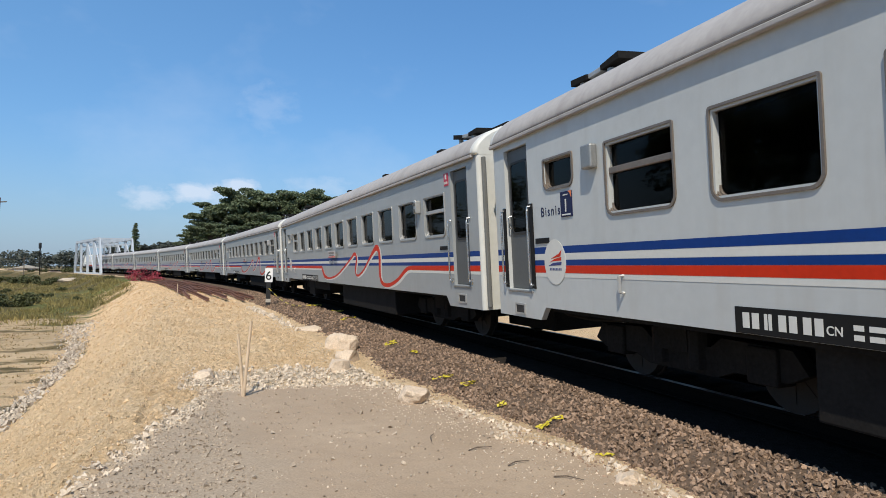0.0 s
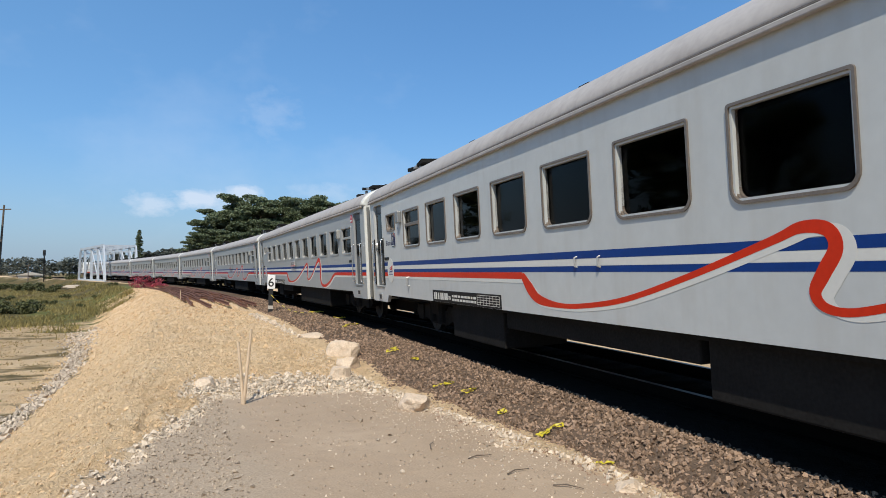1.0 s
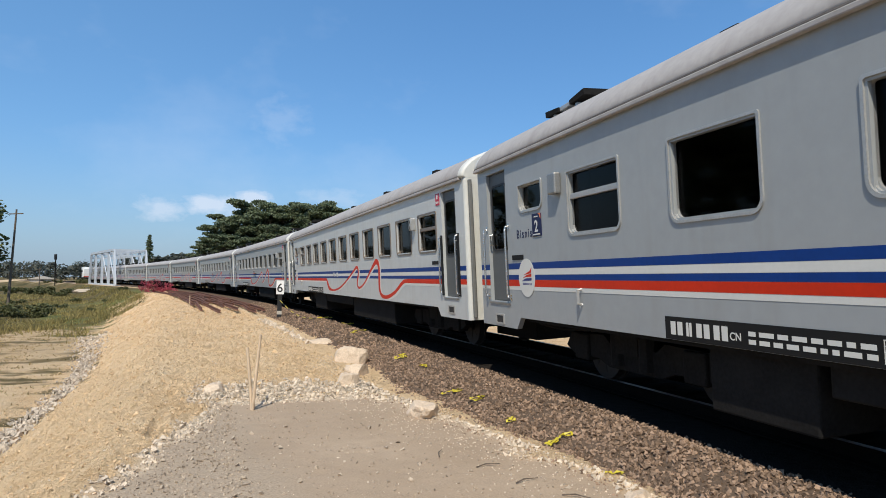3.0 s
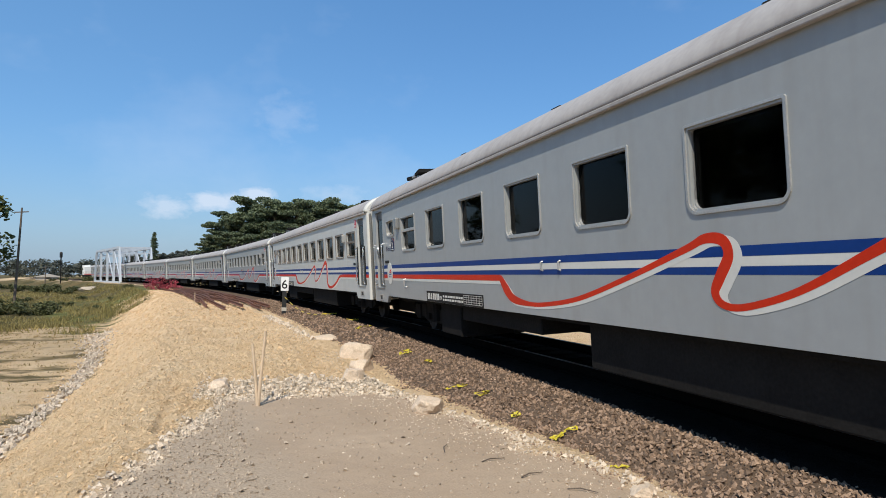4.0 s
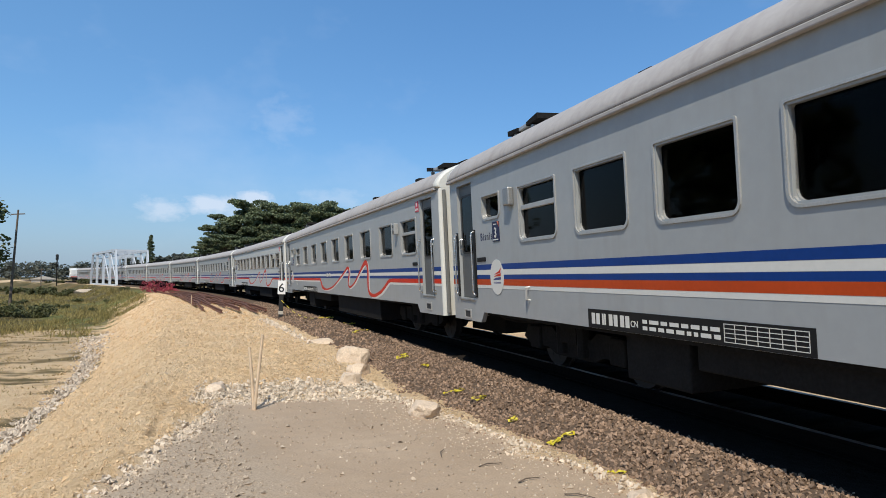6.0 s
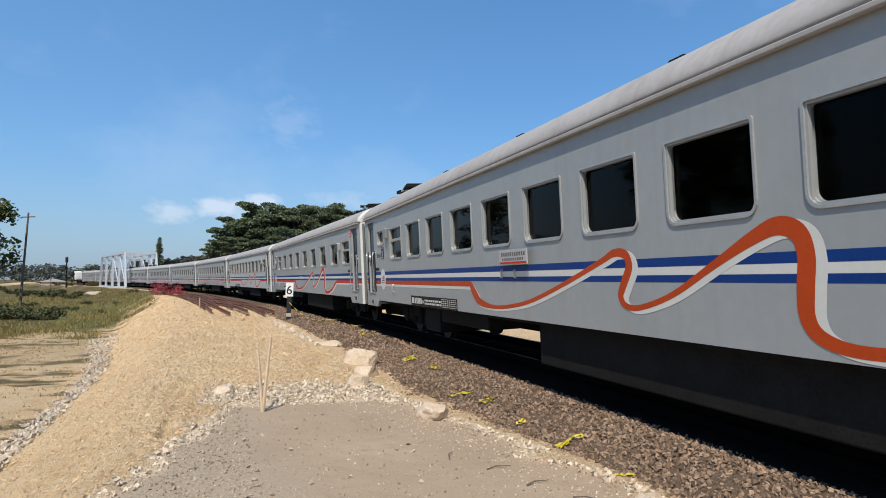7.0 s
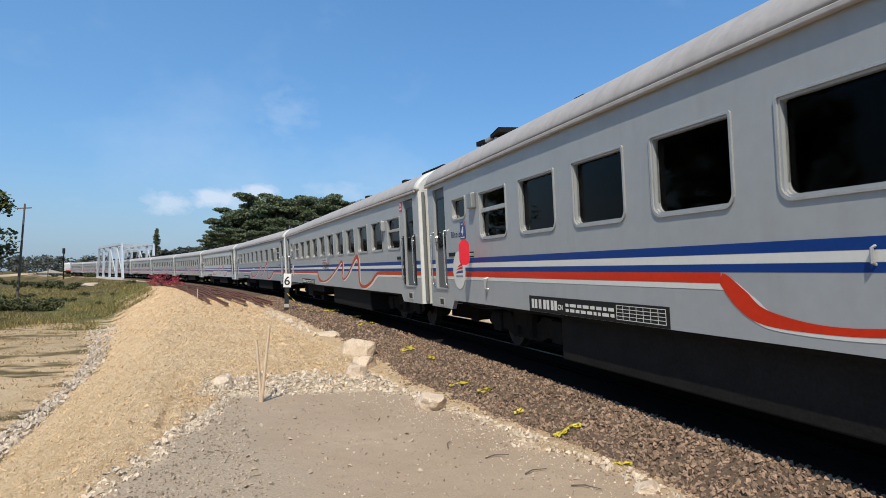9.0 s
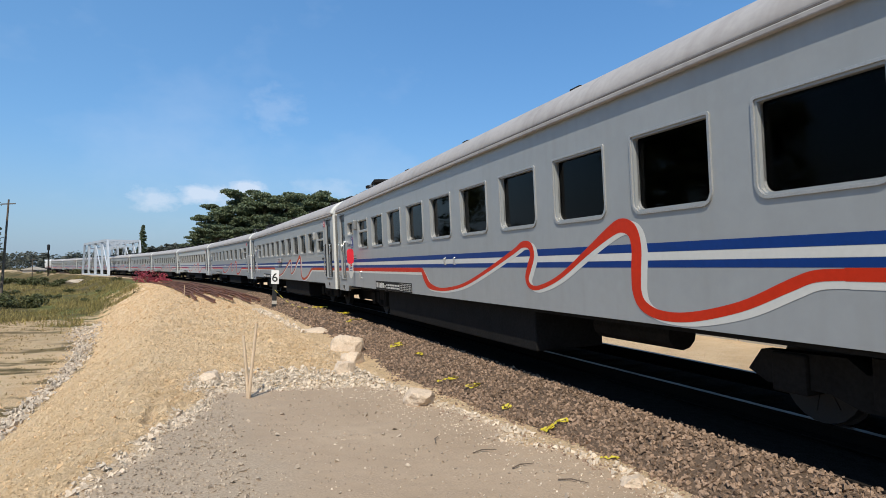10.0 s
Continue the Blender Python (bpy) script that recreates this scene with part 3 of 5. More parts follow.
def build_coach(label, paint, frame_mat, plain_windows, number, marker=False, front_gear=True, gear=((4.1, 5.1, 0.3), (1.6, 4.0, 0.52), (-5.2, -0.2, 0.22))):
    c = thing("railway_coach", label, "railway coach", "coaches of the train")
    holes = [(a + 0.045, b - 0.045, WIN_Z[0] + 0.045, WIN_Z[1] - 0.045) for a, b in plain_windows + LOUVRES]
    holes += [(*FRONT_DOOR, *DOOR_Z), (*REAR_DOOR, *DOOR_Z), (WC[0] + 0.03, WC[1] - 0.03, WC[2] + 0.03, WC[3] - 0.03)]
    part("side_wall", side_sheet(holes), paint, c)
    # far side, floor and ends
    part("far_wall", box(bmesh.new(), REAR, FRONT, -SIDE, -SIDE + 0.07, 0.72, 3.04), paint, c)
    part("floor_pan", box(bmesh.new(), REAR, FRONT, -SIDE + 0.075, SIDE - 0.16, 0.84, 0.98), UNDER, c)
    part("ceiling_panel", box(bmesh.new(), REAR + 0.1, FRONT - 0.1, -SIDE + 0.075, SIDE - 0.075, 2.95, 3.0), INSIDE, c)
    # added sheet close behind the glass, painted as dark as the shaded inside
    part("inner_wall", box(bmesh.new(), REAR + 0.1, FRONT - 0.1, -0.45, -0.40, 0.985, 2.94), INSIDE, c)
    for e in (-1, 1):
        end = ENDS[e]
        part("end_wall", box(bmesh.new(), *sorted((e * (end - 0.04), e * (end + 0.056))), -SIDE, SIDE - CORNER_R, 0.64, 2.97), CORNER, c)
        part("corner_post", corner_post(e), CORNER, c, "white rounded corner post", smooth=True)
        bm = bmesh.new()
        for k in range(5):
            u = end + 0.09 + 0.055 * k
            ring(bm, rounded(-1.12, 1.12, 0.78, 2.82, 0.35, 0.05), rounded(-0.48, 0.48, 0.95, 2.5, 0.12, 0.05), u, u + 0.045)
        bmesh.ops.transform(bm, matrix=Matrix.Rotation(-math.pi / 2 * e, 4, "Z"), verts=bm.verts)
        part("gangway_bellows", bm, RUBBER, c, "black rubber gangway bellows")
        part("coupler", box(bmesh.new(), *sorted((e * (end + 0.03), e * (end + 0.34))), -0.16, 0.16, 0.62, 0.86), UNDER, c)
        part("end_post", bevel_box(*sorted((e * (end + 0.057), e * (end + 0.12))), SIDE - 0.115, SIDE - 0.06, 0.68, 2.93, 0.01), END_GREY, c, "grey upright post at the coach end")
    part("roof", roof_mesh([(u, 1, 0) for u in (REAR + 0.09, REAR + 0.10, REAR + 0.12, -5.0, 0.0, 5.0, FRONT - 0.12, FRONT - 0.10, FRONT - 0.09)]), ROOF, c, "weathered grey curved roof with a gutter lip", smooth=True)
    for e in (-1, 1):
        dome = [(ENDS[e] + d, sc, dz) for d, sc, dz in ((-0.089, 1, 0), (-0.085, 1, 0), (-0.08, 1, 0), (-0.01, 0.999, -0.003), (0.025, 0.992, -0.015), (0.046, 0.98, -0.04), (CORNER_R - 0.002, 0.962, -0.075))]
        part("roof_end", roof_mesh([(e * u, sc, dz) for u, sc, dz in dome]), CORNER, c, "pale rounded end of the roof", smooth=True)
    for a in (-1, 1):
        y0, y1 = sorted((a * (SIDE + 0.002), a * (SIDE + 0.062)))
        part("gutter", bevel_box(REAR + 0.06, FRONT + 0.03, y0, y1, 2.935, 2.985, 0.012), ROOF, c, "rounded gutter lip along the roof edge")
        y0, y1 = sorted((a * (SIDE + 0.03), a * (SIDE + 0.0555)))
        part("gutter_seam", box(bmesh.new(), REAR + 0.06, FRONT, y0, y1, 2.986, 3.0), GUTTER, c)
    for a, b in plain_windows:
        window_unit(c, a, b, *WIN_Z, frame_mat, False)
    for a, b in LOUVRES:
        window_unit(c, a, b, *WIN_Z, frame_mat, True)
    window_unit(c, *WC, frame_mat, False, "lavatory_window")
    coach_door(c, *FRONT_DOOR, False, number in ("1", "3"))
    coach_door(c, *REAR_DOOR, True, number in ("1", "3"))
    painted_side(c, FADED_RED if number == "3" else RED, {"2": 0.11, "4": 0.11}.get(number, 0.05))
    air_intake(c, 9.45, 0.745)
    air_intake(c, -9.33, 0.785)
    # plates near the doors
    part("notice_plate", bevel_box(8.54, 8.90, SIDE, SIDE + 0.012, 1.575, 1.64, 0.003), PLATE, c)
    part("notice_plate", bevel_box(-8.79, -8.45, SIDE, SIDE + 0.012, 1.575, 1.64, 0.003), PLATE, c)
    s = part("exit_sign", bevel_box(-8.95, -8.765, SIDE, SIDE + 0.01, 2.635, 2.845, 0.003), SIGN_RED, c, "small red sign with white marks")
    bm = bmesh.new()
    box(bm, -8.89, -8.83, SIDE + 0.011, SIDE + 0.013, 2.745, 2.825)
    for k in range(4):
        box(bm, -8.93 + k * 0.04, -8.905 + k * 0.04, SIDE + 0.011, SIDE + 0.013, 2.665, 2.705)
    part("sign_marks", bm, WHITE, s)
    bm = bevel_box(7.39, 7.59, SIDE, SIDE + 0.09, 2.31, 2.56, 0.02)
    part("lamp_box", bm, BOXSTEEL, c, "small metal box on the side")
    bx = part("socket_box", bevel_box(-7.535, -7.40, SIDE, SIDE + 0.10, 2.27, 2.51, 0.015), ALU, c, "pale box with two round sockets")
    for z in (2.33, 2.45):
        part("socket", tube(bmesh.new(), [(-7.467, SIDE + 0.09, z), (-7.467, SIDE + 0.115, z)], 0.04, 10), DOOR, bx)
    bm = bmesh.new()
    tube(bm, [(7.03, SIDE, 1.21), (7.03, SIDE + 0.05, 1.20), (7.03, SIDE + 0.05, 1.05), (7.03, SIDE, 1.04)], 0.018, 6)
    part("lamp_bracket", bm, ALU, c)
    for u in (0.55, 0.10):
        bm = tube(bmesh.new(), [(u, SIDE, 1.47), (u, SIDE + 0.03, 1.46), (u, SIDE + 0.03, 1.37), (u, SIDE, 1.36)], 0.012, 6)
        part("side_hook", bm, ALU, c)
    if number:
        sg = part("number_sign", bevel_box(7.95, 8.21, SIDE, SIDE + 0.012, 1.855, 2.14, 0.004), NAVY if number == "4" else DARK_NAVY, c, "navy sign with a white numeral and an orange corner")
        lettering("numeral", number, 0.20, WHITE, sg, (8.135, SIDE + 0.0135, 1.915), 0.004)
        bm = bmesh.new()
        box(bm, 8.03, 8.14, SIDE + 0.013, SIDE + 0.0145, 2.095, 2.108)
        box(bm, 7.98, 8.18, SIDE + 0.013, SIDE + 0.0145, 1.872, 1.888)
        part("sign_bars", bm, WHITE, sg)
        part("sign_corner", slab(bmesh.new(), [(7.952, 2.06), (7.952, 2.138), (8.03, 2.138), (7.99, 2.12)], SIDE + 0.0125, SIDE + 0.014), ORANGE, sg)
        lettering("class_name", "Bisnis", 0.16, DARK_NAVY, c, (8.73, SIDE + 0.002, 1.86 if number == "2" else 1.895), 0.002, "dark navy lettering", 1.32)
    # white disc with a winged mark
    du, dz, r = {"1": (8.42, 1.35, 0.265), "2": (8.46, 1.335, 0.25), "4": (8.37, 1.33, 0.32)}.get(number, (8.12, 1.34, 0.255))
    k = r / 0.255
    disc = part("logo_disc", slab(bmesh.new(), [(du + r * math.cos(a), dz + r * math.sin(a)) for a in [i * math.tau / 40 for i in range(40)]], SIDE + 0.004, SIDE + 0.0075), WHITE, c, "round white disc with a red and blue winged mark")
    for name, mat, ol in (("mark_red", RED, [(0.10, 0.035), (-0.10, 0.09), (-0.17, 0.135), (-0.14, 0.06)]), ("mark_red", RED, [(0.13, -0.005), (0.0, 0.035), (-0.16, 0.055), (-0.15, 0.015), (0.02, 0.01)]), ("mark_blue", NAVY, [(0.16, -0.045), (0.04, -0.01), (-0.16, 0.0), (-0.15, -0.035)])):
        part(name, slab(bmesh.new(), [(du + k * u, dz + k * z) for u, z in ol], SIDE + 0.008, SIDE + 0.0095), mat, disc)
    bm = bmesh.new()
    for i in range(8):
        box(bm, du + k * (0.125 - i * 0.036) - 0.022 * k, du + k * (0.125 - i * 0.036), SIDE + 0.008, SIDE + 0.0095, dz - 0.095 * k, dz - 0.07 * k)
    tagged(part("mark_bars", bm, NAVY, disc), kind="stuff")
    if number in ("", "3"):
        nb = part("name_board", bevel_box(-0.45, 0.45, SIDE + 0.07, SIDE + 0.085, 1.54, 1.74, 0.003), FADED, c, "faded name board with a row of dark marks and a red edge")
        part("board_edge", box(bmesh.new(), -0.43, 0.43, SIDE + 0.0855, SIDE + 0.087, 1.552, 1.578), RED, nb)
        for z, u, h in ((1.655, 0.37, 0.05), (1.595, 0.35, 0.035)):
            bm = bmesh.new()
            while u > -0.37:
                box(bm, u - 0.05, u, SIDE + 0.0855, SIDE + 0.087, z, z + h)
                u -= 0.072
            tagged(part("board_marks", bm, GUTTER, nb), kind="stuff")
        for u in (-0.25, 0.25):
            part("board_bracket", box(bmesh.new(), u - 0.02, u + 0.02, SIDE, SIDE + 0.07, 1.60, 1.64), ALU, nb)
    if marker:
        bm = slab(bmesh.new(), rounded(-0.21, -0.02, 1.42, 1.82, 0.09, 0.08, 6), -0.012, 0.012)
        bmesh.ops.transform(bm, matrix=Matrix.Translation((7.62, SIDE + 0.06, 0)) @ Matrix.Rotation(radians(-72), 4, "Z"), verts=bm.verts)
        mk = part("tail_marker", bm, MARKER_RED, c, "red oval tail board standing off the side")
        bm = bmesh.new()
        for z in (1.55, 1.62):
            tube(bm, [(7.62, SIDE, z), (7.62, SIDE + 0.10, z)], 0.012, 6)
        part("marker_bracket", bm, UNDER, mk)
    # under the floor
    bm = bmesh.new()
    box(bm, REAR, FRONT, SIDE - 0.16, SIDE - 0.075, 0.75, 0.82)
    box(bm, REAR, FRONT, -SIDE + 0.075, -SIDE + 0.16, 0.75, 0.82)
    part("sole_bar", bm, UNDER, c)
    for a, b, zb in gear:
        part("equipment_box", bevel_box(a, b, 0.35, SIDE - 0.16, zb, 0.79, 0.02), UNDER, c)
    part("equipment_box", bevel_box(2.6, 5.2, -SIDE + 0.2, -0.4, 0.25, 0.79, 0.02), UNDER, c)
    part("equipment_box", bevel_box(-9.95, -8.35, -1.1, 0.2, 0.2, 0.79, 0.02), UNDER, c)
    bm = bmesh.new()
    tube(bm, [(-3.0, 0.75, 0.60), (-4.4, 0.75, 0.60)], 0.17, 12)
    tube(bm, [(-9.0, 0.6, 0.72), (9.0, 0.6, 0.72)], 0.03, 6)
    tube(bm, [(9.2, 1.1, 0.78), (8.9, 1.1, 0.68), (8.3, 1.1, 0.66), (7.6, 1.1, 0.70)], 0.025, 6)
    part("brake_gear", bm, UNDER, c)
    for u in (7.0, -7.0):
        bogie(c, u)
    # roof fittings
    def roof_unit(u0, u1, flat0, flat1, tilt):
        """A dark two-winged unit with a pale middle on short legs, and a low dark tray beside it."""
        g = part("roof_unit", bevel_box(flat0, flat1, 0.25, 0.80, 3.50, 3.55, 0.012), UNDER, c, "dark winged air unit on legs on the roof")
        half, mid = (u1 - u0) / 2, (u0 + u1) / 2
        for u in (u0 + 0.25, u1 - 0.22):
            for y in (0.46, 0.76):
                part("leg", bevel_box(u - 0.035, u + 0.035, y - 0.035, y + 0.035, 3.40, 3.59, 0.008), BOXSTEEL, g)
        for a, b in ((-half, -0.16), (0.16, half)):
            wing = bmesh.new()
            inner, outer = (a, b) if abs(a) < abs(b) else (b, a)
            slab(wing, [(inner, -0.03), (outer, -0.012), (outer, 0.07), (inner, 0.03)], 0.42, 0.82)
            t = part("unit_wing", wing, UNDER, g)
            t.matrix_local = pose(mid, 0, 3.615, 0, tilt, 0)
        t = part("unit_middle", bevel_box(-0.16, 0.16, 0.44, 0.80, -0.03, 0.03, 0.01), ALU, g, "pale metal middle")
        t.matrix_local = pose(mid, 0, 3.615, 0, tilt, 0)
    if front_gear:
        roof_unit(7.95, 9.05, 9.15, 10.0, 3)
        if number != "1":
            if number == "3":
                part("roof_tray", bevel_box(-9.8, -8.4, 0.25, 0.80, 3.49, 3.56, 0.012), UNDER, c, "low dark tray on the roof")
            else:
                roof_unit(-8.7, -7.65, -9.8, -8.85, -3)
    for u in (-6.3, -2.3, 1.7, 5.6):
        part("roof_vent", bevel_box(u - 0.13, u + 0.13, 0.35, 0.60, 3.47, 3.66, 0.02), UNDER, c)
    return c


def build_locomotive():
    l = thing("diesel_locomotive", "white diesel locomotive with red band leading the train", "locomotive")
    bm = bevel_box(-6.9, 4.6, -1.2, 1.2, 1.15, 3.3, 0.12)
    part("hood", bm, LOCO_PAINT, l)
    part("cab", bevel_box(4.55, 6.4, -1.4, 1.4, 1.15, 3.62, 0.10), LOCO_PAINT, l)
    part("nose", bevel_box(6.4, 7.1, -1.2, 1.2, 1.15, 2.4, 0.12), LOCO_PAINT, l)
    part("frame", bevel_box(-7.1, 7.1, -1.4, 1.4, 0.85, 1.14, 0.03), UNDER, l)
    part("fuel_tank", bevel_box(-2.0, 2.0, -1.2, 1.2, 0.3, 0.84, 0.08), UNDER, l)
    for u in (4.75, 5.65):
        part("cab_window", bevel_box(u, u + 0.6, 1.39, 1.41, 2.45, 3.05, 0.01), GLASS, l)
    part("red_band", box(bmesh.new(), -6.8, 6.9, 1.2, 1.206, 1.25, 1.45), RED, l)
    bm = bmesh.new()
    for u in (-6.8, -4.5, -2.2, 0.1, 2.4, 4.4):
        tube(bm, [(u, 1.36, 1.14), (u, 1.36, 2.0)], 0.02, 5)
    tube(bm, [(-6.8, 1.36, 2.0), (4.4, 1.36, 2.0)], 0.02, 5)
    part("side_rail", bm, STEEL, l)
    for u in (4.3, -4.3):
        bogie(l, u)
    bm = bmesh.new()
    for u in (-5.5, -3.8, -1.5):
        bevel = bevel_box(u, u + 1.0, -0.6, 0.6, 3.3, 3.5, 0.04)
        me = bpy.data.meshes.new("tmp")
        bevel.to_mesh(me)
        bevel.free()
        bm.from_mesh(me)
        bpy.data.meshes.remove(me)
    part("roof_fan", bm, UNDER, l)
    return l


TRAIN = []
FAR_LABEL = "grey railway coach with blue, white and red stripes"
first = build_coach(FAR_LABEL, PAINT, ALU, NINE, "")
TRAIN.append((first, 0))
for slot in range(-1, -7, -1):
    TRAIN.append((copy_thing(first, Matrix()), slot))
TRAIN.append((build_coach("white railway coach with bronze window frames and a number one sign", PAINT_WHITE, BRONZE, NINE, "1", gear=((2.9, 5.0, 0.22), (-1.1, 2.8, 0.52), (-5.3, -1.2, 0.25))), 1))
TRAIN.append((build_coach("grey railway coach with seven wide-set windows and a number two sign", PAINT, ALU, SEVEN, "2", gear=((4.1, 5.2, 0.22), (1.0, 4.0, 0.52), (-5.2, -0.2, 0.25))), 2))
TRAIN.append((build_coach("grey railway coach with aluminium window frames and a number three sign", PAINT, ALU, NINE, "3"), 3))
TRAIN.append((build_coach("last grey railway coach with number four sign and red tail board", PAINT, ALU, NINE, "4", marker=True, gear=((-2.3, 5.0, 0.22),)), 4))
LOCO = build_locomotive()


def s_of(slot, t):
    return S0 + run(t) - PITCH * slot


def motions():
    """The train runs away along the curve; its wheels roll."""
    for ob, slot in TRAIN:
        walk(ob, [(t / 2, vehicle_pose(s_of(slot, t / 2))) for t in range(21)])
    walk(LOCO, [(t / 2, vehicle_pose(s_of(-7, t / 2) - 3.2, 4.3)) for t in range(21)])
    times = [k / 15 for k in range(151)]
    for ob, slot in TRAIN + [(LOCO, -7)]:
        for b in ob.children:
            for w in b.children:
                if w.name.startswith("wheelset"):
                    at = w.location.copy()
                    walk(w, [(t, Matrix.Translation(at) @ Matrix.Rotation(run(t) / 0.387, 4, "Y")) for t in times])


# ---- the ground ----
def left_of_line(x, y):
    """How far a place lies left of the track's middle, and how far along."""
    i = int(np.clip(np.searchsorted(LINE_Y, y), 1, len(LINE_Y) - 1))
    a = LINE_TH[i]
    return -((x - np.interp(y, LINE_Y, LINE_X)) * math.cos(a)), y


FIELD = -1.92


def pad_mask(x, y):
    """1 on the packed grey pad where the road ends, with an uneven edge."""
    e = 0.25 * noise.noise((x * 1.3, y * 1.3, 4.0)) + 0.1 * noise.noise((x * 4, y * 4, 1.0))
    left = 1.0 - 0.02 * y + 0.55 * step(5.5, 9.0, y) * -1
    a = step(-left - 0.25, -left + 0.1, x + e)
    b = step(9.75, 9.35, y + e + 0.25 * max(0, abs(x - 0.8) - 0.6) ** 1.5)
    edge = 3.0 - 0.20 * max(0.0, y - 5.5) if y > 5.5 else 3.0 + 0.25 * (5.5 - y)
    c = step(edge + 0.15, edge - 0.35, x + 1.5 * e)
    return a * b * c


def ground_height(x, y):
    o, s = left_of_line(x, y)
    n1 = noise.noise((x * 0.35, y * 0.35, 0))
    n2 = noise.noise((x * 1.7, y * 1.7, 3))
    n3 = noise.noise((x * 5.5, y * 5.5, 7))
    n4 = noise.noise((x * 14, y * 14, 9))
    if o < 0:
        # far side of the line: level sand
        z = -0.45 + 0.10 * step(3, 8, -o) + 0.05 * n1 + 0.02 * n2
        return z + 0.06 * (n1 + 0.5) * step(30, 90, -o)
    crest = 6.15 + 0.35 * n1 + 0.3 * step(9, 14, y)
    toe = 8.9 + 0.95 * step(22, 40, y) + 0.2 * n1
    t = min(max((o - crest) / (toe - crest), 0), 1)
    top = -0.40 + 0.10 * step(9.5, 12.5, y) * step(1.8, 4.0, o)
    z = top + (FIELD - top) * (t * 0.75 + 0.25 * t * t * (3 - 2 * t))
    rough = step(2.0, 3.2, o)
    pad = pad_mask(x, y)
    near = step(120, 40, abs(y))
    z += (1 - pad) * rough * (0.06 * n2 + 0.09 * (0.5 - abs(n3) * 1.6) + 0.06 * n4 + 0.03 * noise.noise((x * 9, y * 9, 21))) * near * (1.0 if t < 1 else 0.45)
    z += pad * (0.006 * n3 + 0.004 * n4)
    if t >= 1:
        z += 0.16 * n1 * step(0, 6, o - toe) + 0.07 * n2 * step(0, 6, o - toe)
        z += 0.5 * step(40, 160, o) * noise.noise((x * 0.02, y * 0.02, 5))
    return z


def axis(parts):
    out = []
    for a, b, d in parts:
        n = max(1, round((b - a) / d))
        out += [a + (b - a) * k / n for k in range(n)]
    return out + [parts[-1][1]]


GX = axis([(-4000, -600, 400), (-600, -120, 40), (-120, -40, 5), (-40, -12, 1.0), (-12, -5.5, 0.25), (-5.5, 3.6, 0.05), (3.6, 9, 0.45), (9, 40, 3), (40, 200, 20), (200, 800, 100), (800, 4000, 800)])
GY = axis([(-400, -40, 60), (-40, 0, 4), (0, 2.6, 0.4), (2.6, 16, 0.05), (16, 26, 0.12), (26, 50, 0.5), (50, 120, 2), (120, 300, 8), (300, 900, 60), (900, 5000, 700)])


def shoulder(s):
    """Where the ballast's foot lies, left of the middle."""
    return 2.05 + 1.05 * step(4.0, 11.0, s) + 0.12 * noise.noise((s * 0.8, 0, 2))


